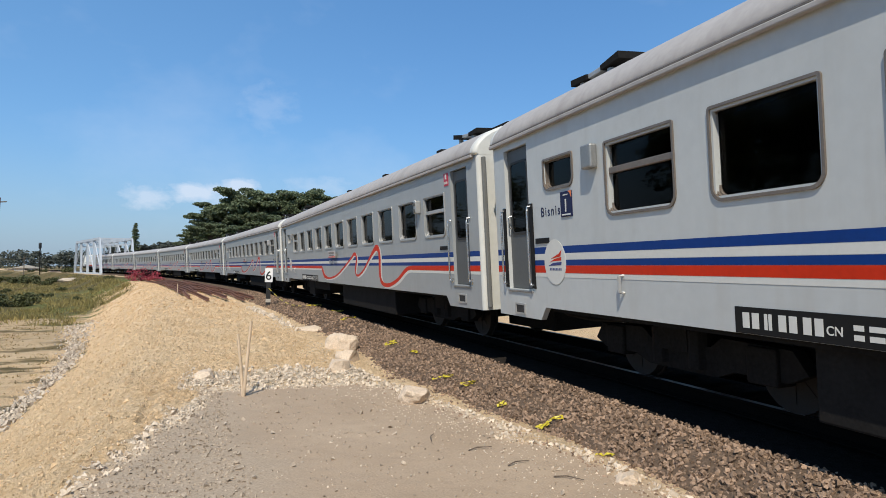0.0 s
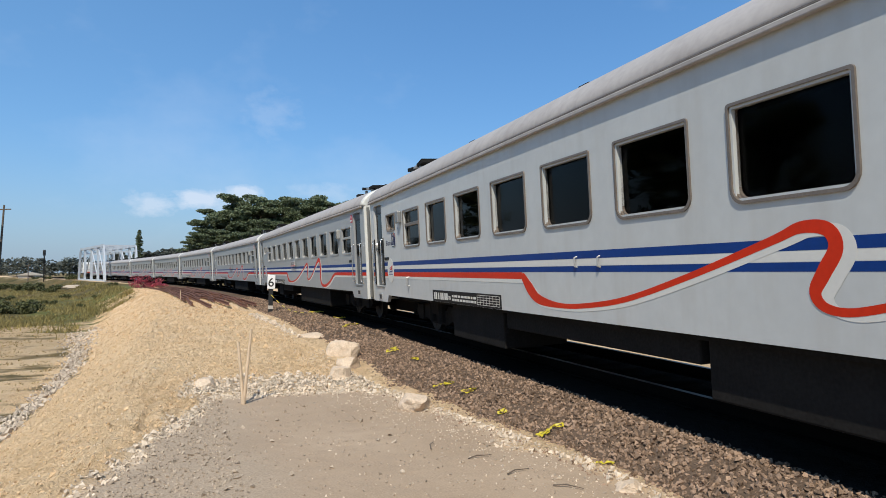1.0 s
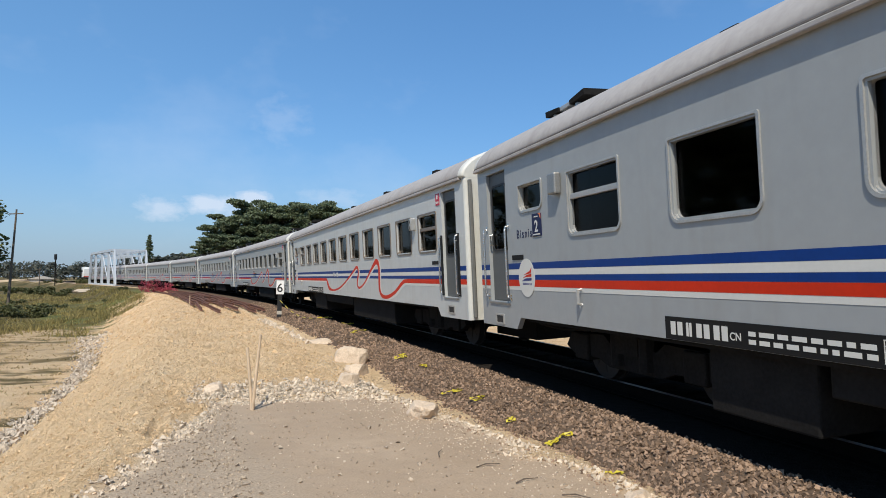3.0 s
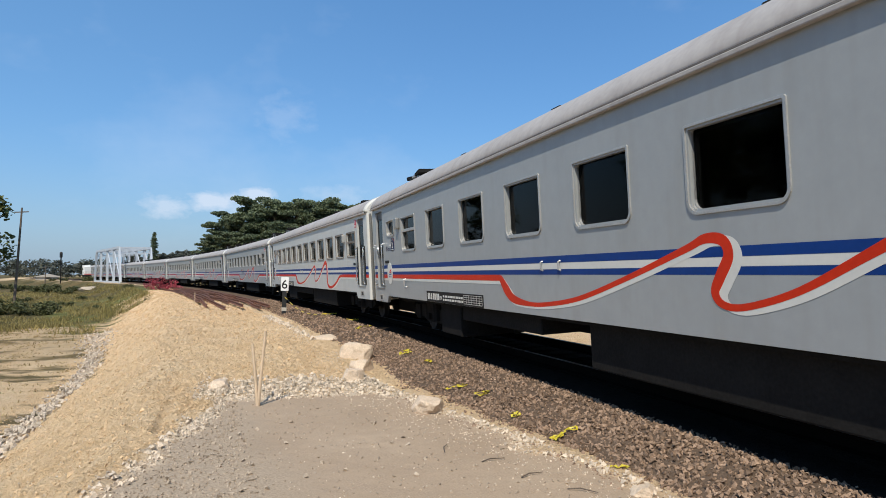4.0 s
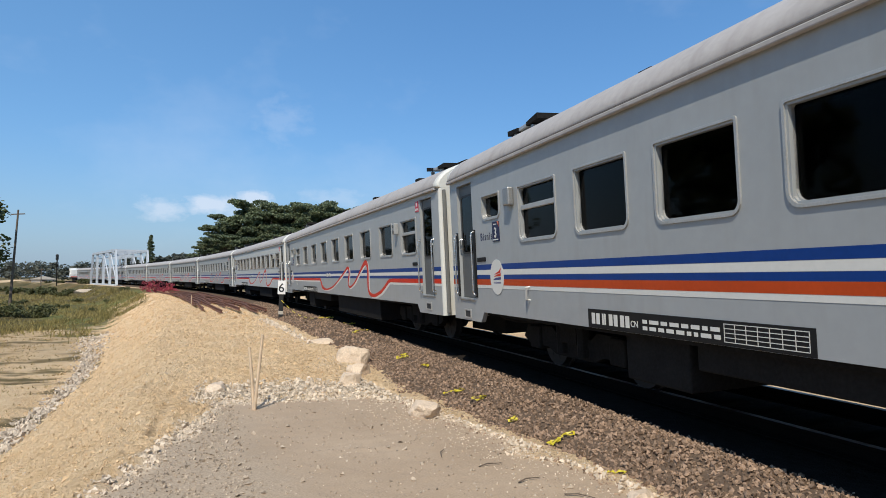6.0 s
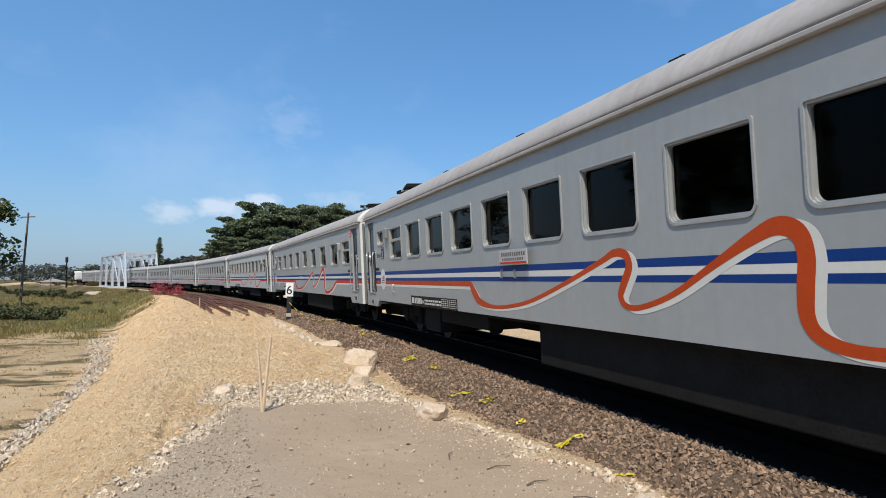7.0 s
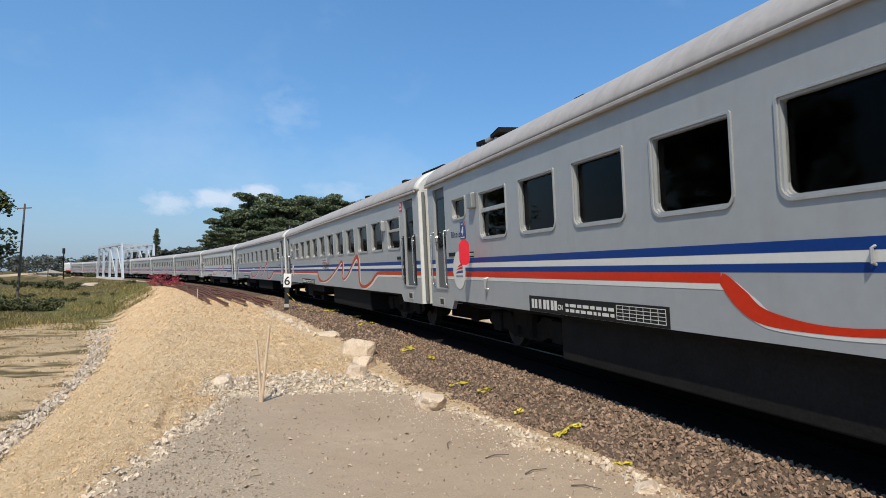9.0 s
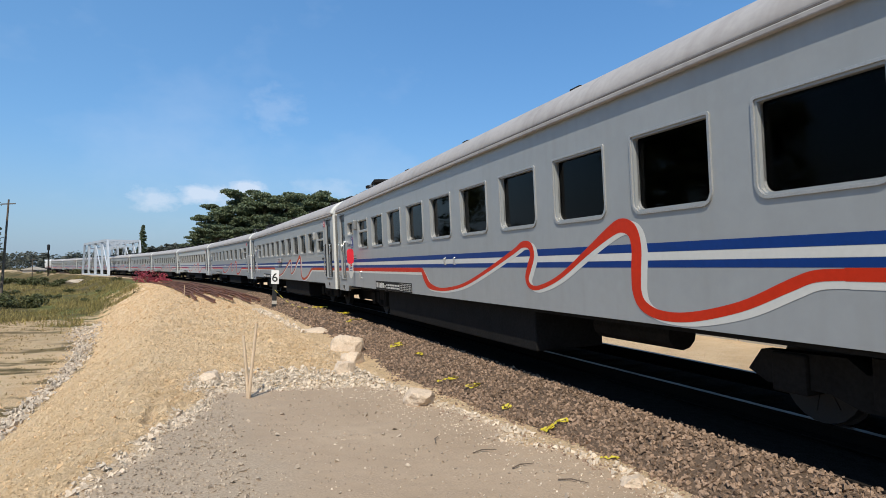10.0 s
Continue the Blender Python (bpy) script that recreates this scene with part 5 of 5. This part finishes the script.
bm = tube(bmesh.new(), [(-2.2, 37, -0.8), (-2.2, 37, 0.35)], 0.02, 6)
tagged(part("bamboo_stake", bm, BAMBOO), "thin lone stake on the sandy bank", "stake", "stakes")

# old rails laid out beside the line
for k in range(18):
    s0, ln = 30 + 5.5 * (k % 4) + rnd.uniform(0, 3), rnd.uniform(22, 34)
    off = 2.3 + 0.17 * k + rnd.uniform(-0.08, 0.08)
    drift = rnd.uniform(-0.6, 0.9)
    bm = bmesh.new()
    prof = [(-0.06, 0), (0.06, 0), (0.06, 0.02), (0.012, 0.035), (0.012, 0.10), (0.034, 0.11), (0.034, 0.14), (-0.034, 0.14), (-0.034, 0.11), (-0.012, 0.10), (-0.012, 0.035), (-0.06, 0.02)]
    rows = []
    for j in range(9):
        s = s0 + ln * j / 8
        q = off + drift * j / 8
        base = place(s, q)
        zz = max(ground_height(base.x, base.y), ballast_z(q, s) if q < 3 else -9) + 0.05 + 0.04 * (k % 3)
        rows.append([bm.verts.new(place(s, q + a, zz + b)) for a, b in prof])
    for a, b in zip(rows, rows[1:]):
        for i in range(12):
            bm.faces.new((a[i], a[(i + 1) % 12], b[(i + 1) % 12], b[i]))
    bm.faces.new(rows[0])
    bm.faces.new(rows[-1])
    tagged(part("old_rail", bm, RUST), "rusty brown rail lying beside the track", "rail", "old rails")

# low pale wall beyond the line
for k in range(26):
    s = -8 + 2.4 * k
    bm = bevel_box(-1.19, 1.19, -0.08, 0.08, -0.3, 1.25, 0.02)
    ob = tagged(part("wall_panel", bm, CONCRETE), "pale concrete wall panel beyond the track", "wall panel", "wall panels")
    ob.matrix_world = Matrix.Translation(place(s, -6.2, -0.35)) @ Matrix.Rotation(heading(s) + math.pi / 2, 4, "Z")


# ---- the bridge ----
def build_bridge():
    b = thing("truss_bridge", "pale steel truss railway bridge with latticed posts", "bridge")
    S_A, PANELS, STEP_S, HALF, H = 139.0, 4, 8.0, 2.75, 6.3
    for side in (1, -1):
        for zz, nm in ((-0.25, "bottom_chord"), (H, "top_chord")):
            bm = bmesh.new()
            a, c = (0, PANELS) if zz < 0 else (0.25, PANELS - 0.25)
            beam(bm, place(S_A + STEP_S * a, side * HALF, zz), place(S_A + STEP_S * c, side * HALF, zz), 0.4, 0.45)
            part(nm, bm, BRIDGE, b)
        for k in range(PANELS + 1):
            lean = 0.25 if k == 0 else (-0.25 if k == PANELS else 0)
            bm = bmesh.new()
            p, q = place(S_A + STEP_S * k, side * HALF, -0.2), place(S_A + STEP_S * (k + lean), side * HALF, H)
            along = (place(S_A + STEP_S * k + 1, side * HALF) - place(S_A + STEP_S * k, side * HALF)) * 0.62
            beam(bm, p - along, q - along * 0.7, 0.27, 0.25)
            beam(bm, p + along, q + along * 0.7, 0.27, 0.25)
            for j in range(7):
                f = (j + 0.5) / 7
                w = 1 - 0.3 * f
                beam(bm, p.lerp(q, f) - along * w, p.lerp(q, f + 0.0) + along * w, 0.12, 0.16)
            part("latticed_post", bm, BRIDGE, b)
        for k in range(PANELS):
            bm = bmesh.new()
            u, d = (k, k + 1) if k >= PANELS / 2 else (k + 1, k)
            beam(bm, place(S_A + STEP_S * u, side * HALF, H - 0.2), place(S_A + STEP_S * d, side * HALF, 0), 0.16, 0.16)
            part("diagonal", bm, BRIDGE, b)
    for k in range(PANELS + 1):
        lean = 0.25 if k == 0 else (-0.25 if k == PANELS else 0)
        bm = bmesh.new()
        s = S_A + STEP_S * (k + lean)
        beam(bm, place(s, HALF, H), place(s, -HALF, H), 0.25, 0.3)
        beam(bm, place(s, HALF, H - 1.0), place(s, -HALF, H - 1.0), 0.15, 0.15)
        for j in range(4):
            y0, y1 = HALF - j * HALF / 2, HALF - (j + 1) * HALF / 2
            beam(bm, place(s, y0, H if j % 2 else H - 1.0), place(s, y1, H - 1.0 if j % 2 else H), 0.1, 0.1)
        part("cross_frame", bm, BRIDGE, b)
        part("floor_beam", beam(bmesh.new(), place(S_A + STEP_S * k, HALF, -0.5), place(S_A + STEP_S * k, -HALF, -0.5), 0.3, 0.5), BRIDGE, b)
    for s in (S_A - 1.0, S_A + STEP_S * PANELS + 1.0):
        bm = bevel_box(-1.5, 1.5, -4.2, 4.2, -3.0, -0.55, 0.05)
        o = part("abutment", bm, CONCRETE, b)
        o.matrix_local = Matrix.Translation(place(s)) @ Matrix.Rotation(heading(s) + math.pi / 2, 4, "Z")
    return b


build_bridge()


# ---- plants ----
def leaf_cloud(rnd, centres, n, size, flat=0.7):
    """Leaf clumps: small bent quads scattered in lobes."""
    verts, faces = [], []
    for k in range(n):
        c, r = rnd.choice(centres)
        v = Vector((rnd.gauss(0, 1), rnd.gauss(0, 1), rnd.gauss(0, 1))).normalized() * r * rnd.uniform(0.55, 1.08)
        v.z *= flat
        p = c + v
        s = size * rnd.uniform(0.5, 1.4)
        q = Euler((rnd.uniform(-0.9, 0.9), rnd.uniform(-0.9, 0.9), rnd.uniform(0, 6.3))).to_matrix()
        base = len(verts)
        for a in ((-1, -0.5, 0), (0, -0.65, 0.18), (1, -0.4, -0.1), (0.9, 0.5, -0.12), (0, 0.6, 0.2), (-0.9, 0.45, 0)):
            verts.append(p + q @ (Vector(a) * s))
        faces += [(base, base + 1, base + 4, base + 5), (base + 1, base + 2, base + 3, base + 4)]
    me = bpy.data.meshes.new("crown")
    me.from_pydata([v[:] for v in verts], [], faces)
    return me


def build_tree(label, seed, height, spread, leaf, n=1500, size=0.45, trunk=0.22, flat=0.55, low=0.5):
    rnd = random.Random(seed)
    t = thing("tree", label, "tree")
    bm = bmesh.new()
    top = Vector((rnd.uniform(-0.5, 0.5), rnd.uniform(-0.5, 0.5), height * 0.8))
    tube(bm, [(0, 0, -0.4), top * 0.35 + Vector((0.15, 0, 0)), top * 0.7, top], [trunk, trunk * 0.8, trunk * 0.5, trunk * 0.2], 8)
    lobes = []
    count = 46 if spread > 5 else 22
    for k in range(count):
        a, f = k * 2.4 + rnd.uniform(-0.4, 0.4), low + (0.98 - low) * rnd.random() ** 0.8
        d = spread * rnd.uniform(0.25, 0.98) * (1.15 - (0.5 if spread > 3 else 1.0) * f)
        tip = Vector((math.cos(a) * d, math.sin(a) * d, height * (f - 0.02)))
        st = top * (0.45 + 0.4 * f)
        tube(bm, [st, st.lerp(tip, 0.5) + Vector((0, 0, 0.3)), tip], [trunk * 0.35, trunk * 0.22, trunk * 0.08], 5)
        lobes.append((tip, spread * (rnd.uniform(0.13, 0.27) if spread > 5 else rnd.uniform(0.20, 0.42))))
    lobes.append((top + Vector((0, 0, height * 0.1)), spread * 0.35))
    part("trunk", bm, BARK, t)
    me = leaf_cloud(rnd, lobes, n, size, flat)
    me.materials.append(leaf)
    cr = new("crown", me)
    cr.parent = t
    return t


def at(az, dist):
    a = radians(az)
    return dist * math.sin(a), dist * math.cos(a)


# the wood behind the train
kinds = [build_tree("tall dark green tree with a flat spreading crown", 11, 17, 7.0, LEAF, 11000, 0.21, flat=0.30),
         build_tree("tall dark green tree with a ragged layered crown", 12, 16, 6.0, LEAF, 10000, 0.20, flat=0.27),
         build_tree("dark green tree with a full round crown", 13, 14, 6.5, LEAF, 10000, 0.21, flat=0.36)]
WOOD = [(-1.5, 150, 0.72), (-0.4, 155, 0.93), (0.6, 148, 1.0), (1.5, 152, 1.05), (2.4, 149, 1.0), (3.3, 154, 1.06), (4.2, 150, 1.02), (5.1, 156, 1.06), (6.0, 150, 1.0), (6.9, 153, 1.06), (7.8, 149, 1.05),
        (8.9, 152, 0.98), (10.2, 150, 1.0), (-0.9, 140, 0.62), (0.9, 139, 0.66), (2.9, 141, 0.7), (4.8, 140, 0.7), (6.6, 141, 0.7), (-2.2, 152, 0.55)]
for k, (az, d, sc) in enumerate(WOOD):
    x, y = at(az, d)
    m = Matrix.Translation((x, y, -0.6)) @ Matrix.Rotation(k * 1.9, 4, "Z") @ Matrix.Scale(sc * 1.08, 4)
    ob = kinds[k % 3] if k < 3 else copy_thing(kinds[k % 3], m)
    ob.matrix_basis = m
    tagged(ob, group="trees of the wood")
def build_conifer(label, seed, height):
    """A spire of whorled branches that thin out upwards."""
    rnd = random.Random(seed)
    t = thing("conifer", label, "tree")
    bm = tube(bmesh.new(), [(0, 0, -0.4), (0.05, 0, height * 0.5), (0, 0, height)], [0.2, 0.12, 0.02], 7)
    lobes = []
    z = height * 0.18
    while z < height * 0.98:
        reach = 2.1 * (1 - z / height) ** 0.8 + 0.15
        for k in range(5):
            a, r = rnd.uniform(0, 6.3), reach * rnd.uniform(0.6, 1.15)
            tip = Vector((math.cos(a) * r, math.sin(a) * r, z - 0.15 * r))
            tube(bm, [(0, 0, z), tip], [0.04, 0.015], 4)
            for f in (0.4, 0.7, 1.0):
                lobes.append((Vector((0, 0, z)).lerp(tip, f), 0.16 + 0.16 * reach))
        z += rnd.uniform(0.3, 0.55)
    part("trunk", bm, BARK, t)
    me = leaf_cloud(rnd, lobes, 7500, 0.15, 0.8)
    me.materials.append(LEAF)
    crown = new("crown", me)
    crown.parent = t
    return t


spire = build_conifer("slender pointed dark conifer", 21, 13.0)
x, y = at(-6.45, 190)
spire.matrix_basis = pose(x, y, -0.6)
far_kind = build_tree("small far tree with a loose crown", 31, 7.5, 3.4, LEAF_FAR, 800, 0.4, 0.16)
for k, (az, d, sc) in enumerate(((-5.5, 190, 0.85), (-4.9, 185, 0.75), (-4.0, 180, 0.9), (-3.2, 185, 0.95), (-7.8, 240, 1.0), (-2.7, 170, 0.9), (-6.0, 200, 0.7), (-4.5, 200, 1.0))):
    x, y = at(az, d)
    m = Matrix.Translation((x, y, -0.6)) @ Matrix.Rotation(k * 1.3, 4, "Z") @ Matrix.Scale(sc * 1.1, 4)
    ob = far_kind if k == 0 else copy_thing(far_kind, m)
    ob.matrix_basis = m
edge_tree = build_tree("leafy tree with a thin ragged crown at the field's edge", 41, 10.5, 3.6, LEAF_DRY, 1500, 0.22, 0.13, 0.9, 0.35)
x, y = at(-18.1, 76)
edge_tree.matrix_basis = pose(x, y, FIELD)

# trees at the field's near edge, beyond the view
for k, (x, y, sc) in enumerate(((-18.5, 30, 0.9), (-22, 37, 1.0), (-16.5, 23, 0.8))):
    m = Matrix.Translation((x, y, FIELD)) @ Matrix.Rotation(k * 2.3, 4, "Z") @ Matrix.Scale(sc, 4)
    copy_thing(edge_tree, m)

# red-leaved brush on the bank
rb = thing("red_bush", "low bush with dense red leaves on the bank", "bush")
bm = bmesh.new()
lob = []
for k in range(30):
    a, d, h = rnd.uniform(0, 6.3), rnd.uniform(0.2, 1.9), rnd.uniform(0.35, 1.45)
    tube(bm, [(0.15 * math.cos(a), 0.15 * math.sin(a), -0.2), (d * 0.6 * math.cos(a), d * 0.6 * math.sin(a), h * 0.7), (d * math.cos(a), d * math.sin(a), h)], [0.04, 0.025, 0.01], 5)
    lob.append((Vector((d * math.cos(a), d * math.sin(a), h)), rnd.uniform(0.15, 0.42)))
part("branches", bm, RED_LEAF, rb)
me = leaf_cloud(rnd, lob, 1700, 0.06)
me.materials.append(RED_LEAF)
cr = new("leaves", me)
cr.parent = rb
x, y = at(-5.75, 74)
rb.matrix_basis = pose(x, y, -0.55)

# shrubs in the field
shrub = thing("shrub", "dark green field shrub", "shrub", "field shrubs")
me = leaf_cloud(rnd, [(Vector((rnd.uniform(-1.3, 1.3), rnd.uniform(-1, 1), rnd.uniform(0.3, 0.9))), rnd.uniform(0.4, 0.7)) for k in range(9)], 900, 0.11)
me.materials.append(SHRUB)
cr = new("leaves", me)
cr.parent = shrub
SHRUBS = [(-14.6, 62, 0.9), (-13.6, 66, 0.9), (-16.3, 64, 1.0), (-12.4, 78, 0.5), (-10.4, 70, 0.4), (-9.2, 84, 0.4), (-17.2, 74, 1.0), (-11.4, 95, 0.6), (-15.3, 90, 0.7), (-8.2, 96, 0.45)]
for k in range(14):
    SHRUBS.append((rnd.uniform(-17.5, -9.8), rnd.uniform(112, 230), rnd.uniform(0.5, 1.3)))
for k, (az, d, sc) in enumerate(SHRUBS):
    x, y = at(az, d)
    m = Matrix.Translation((x, y, ground_height(x, y) - 0.1)) @ Matrix.Rotation(k * 1.1, 4, "Z") @ Matrix.Scale(sc, 4)
    ob = shrub if k == 0 else copy_thing(shrub, m)
    ob.matrix_basis = m

# grass of the field
verts, faces = [], []
for k in range(110000):
    d = 24 + 120 * rnd.random() ** 1.4
    az = rnd.uniform(-24, -3.5)
    x, y = at(az, d)
    patch = noise.noise((x * 0.22, y * 0.13, 8)) + 0.5 * noise.noise((x * 0.8, y * 0.5, 3))
    if rnd.random() > step(36, 56, d + 9 * noise.noise((x * 0.25, y * 0.25, 6))) or patch < -0.25 + 0.5 * rnd.random():
        continue
    o, _ = left_of_line(x, y)
    if o < 10.4 - 3.6 * step(42, 62, y):
        continue
    z = ground_height(x, y)
    h, w, a = rnd.uniform(0.08, 0.34) * (1 + 0.8 * max(0.0, patch)), 0.012 + 0.0005 * d, rnd.uniform(0, 6.3)
    b = len(verts)
    dx, dy = math.cos(a) * w, math.sin(a) * w
    lx, ly = rnd.gauss(0, 0.14), rnd.gauss(0, 0.14)
    verts += [(x - dx, y - dy, z - 0.02), (x + dx, y + dy, z - 0.02), (x + lx, y + ly, z + h)]
    faces.append((b, b + 1, b + 2))
me = bpy.data.meshes.new("grass")
me.from_pydata(verts, [], faces)
me.materials.append(GRASS)
tagged(new("grass", me), "dry green and yellow field grass", "grass", kind="stuff")

# dry straw on the bare part of the field
verts, faces = [], []
for k in range(26000):
    y = rnd.uniform(12, 44)
    x = float(np.interp(y, LINE_Y, LINE_X)) - rnd.uniform(9.6, 24)
    if noise.noise((x * 0.25, y * 1.1, 12)) + 0.5 * noise.noise((x * 1.2, y * 3, 2)) < 0.02 + 0.3 * rnd.random():
        continue
    z = ground_height(x, y)
    h, w, a = rnd.uniform(0.02, 0.09), 0.012 + 0.0005 * y, rnd.uniform(0, 6.3)
    b = len(verts)
    dx, dy = math.cos(a) * w, math.sin(a) * w
    lx, ly = rnd.gauss(0, 0.08), rnd.gauss(0, 0.08)
    verts += [(x - dx, y - dy, z - 0.01), (x + dx, y + dy, z - 0.01), (x + lx, y + ly, z + h)]
    faces.append((b, b + 1, b + 2))
me = bpy.data.meshes.new("dry_grass")
me.from_pydata(verts, [], faces)
me.materials.append(STRAW)
tagged(new("dry_grass", me), "short dry straw on the bare field", "grass", kind="stuff")

# far belt of trees along the horizon
centres = []
for k in range(420):
    az = rnd.uniform(-42, -3) if k < 330 else rnd.uniform(-42, 60)
    x, y = at(az, rnd.uniform(420, 520))
    centres.append((Vector((x, y, rnd.uniform(1.0, 8.0) + 2.2 * noise.noise((az * 0.5, 0, 0)))), rnd.uniform(2.5, 5)))
me = leaf_cloud(rnd, centres, 26000, 0.8, 0.7)
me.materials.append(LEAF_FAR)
tagged(new("far_trees", me), "low belt of hazy trees on the horizon", "trees", kind="stuff")


# ---- signals and poles ----
def signal_post(az, d, h):
    s = thing("railway_signal", "black signal head on a thin mast", "railway signal")
    x, y = at(az, d)
    s.matrix_world = pose(x, y, -0.6, 0, 0, 15)
    part("mast", tube(bmesh.new(), [(0, 0, -0.5), (0, 0, h)], 0.13, 8), UNDER, s)
    part("signal_head", bevel_box(-0.32, 0.32, -0.22, 0.22, h - 1.1, h + 0.3, 0.2), BLACK, s)
    bm = bmesh.new()
    for z in (h - 1.1, h - 0.3):
        tube(bm, [(0, -0.25, z), (0, -0.55, z)], 0.2, 10)
    part("lamp_hood", bm, BLACK, s)
    bm = bmesh.new()
    for k in range(9):
        beam(bm, (0.3, 0.15, 0.3 + k * 0.5), (0.3, -0.15, 0.3 + k * 0.5), 0.04, 0.04)
    for y in (-0.15, 0.15):
        beam(bm, (0.3, y, 0), (0.3, y, h - 1.6), 0.05, 0.05)
    part("ladder", bm, UNDER, s)


signal_post(-12.8, 185, 7.0)


def utility_pole(az, d, h, lean, arms=True):
    p = thing("utility_pole", "thin dark wooden pole leaning in the field", "pole", "poles")
    x, y = at(az, d)
    p.matrix_world = pose(x, y, ground_height(x, y) - 0.3, 0, lean, 0)
    part("shaft", tube(bmesh.new(), [(0, 0, 0), (0, 0, h)], [0.14, 0.08], 8), BARK, p)
    if arms:
        part("crossarm", beam(bmesh.new(), (-0.6, 0, h - 0.5), (0.6, 0, h - 0.35), 0.08, 0.1), BARK, p)


utility_pole(-15.7, 76, 9.8, 3.0)
utility_pole(-18.6, 110, 9, 0, False)
utility_pole(-13.8, 200, 5.5, 1)
# pale heap and low sheds by the bridge
boulder("white heap of gravel near the bridge", *at(-10.9, 128), -1.4, 1.5, 0.9, 0.5, 6.1, PALE_ROCK)


def shed(az, d, w, h, label):
    s = thing("shed", label, "shed", "far sheds")
    x, y = at(az, d)
    s.matrix_world = pose(x, y, -1.6, 0, 0, 12)
    part("wall", bevel_box(-w, w, -2.5, 2.5, 0, h, 0.03), CONCRETE, s)
    bm = slab(bmesh.new(), [(-w - 0.4, h), (w + 0.4, h), (w + 0.4, h + 0.15), (0, h + 1.1), (-w - 0.4, h + 0.15)], -2.9, 2.9)
    part("roof", bm, CONCRETE, s)
    part("door", bevel_box(-0.5, 0.5, -2.54, -2.502, 0, 1.9, 0.005), BARK, s)


shed(-13.6, 260, 3.5, 2.0, "low far shed with a pale roof")

motions()
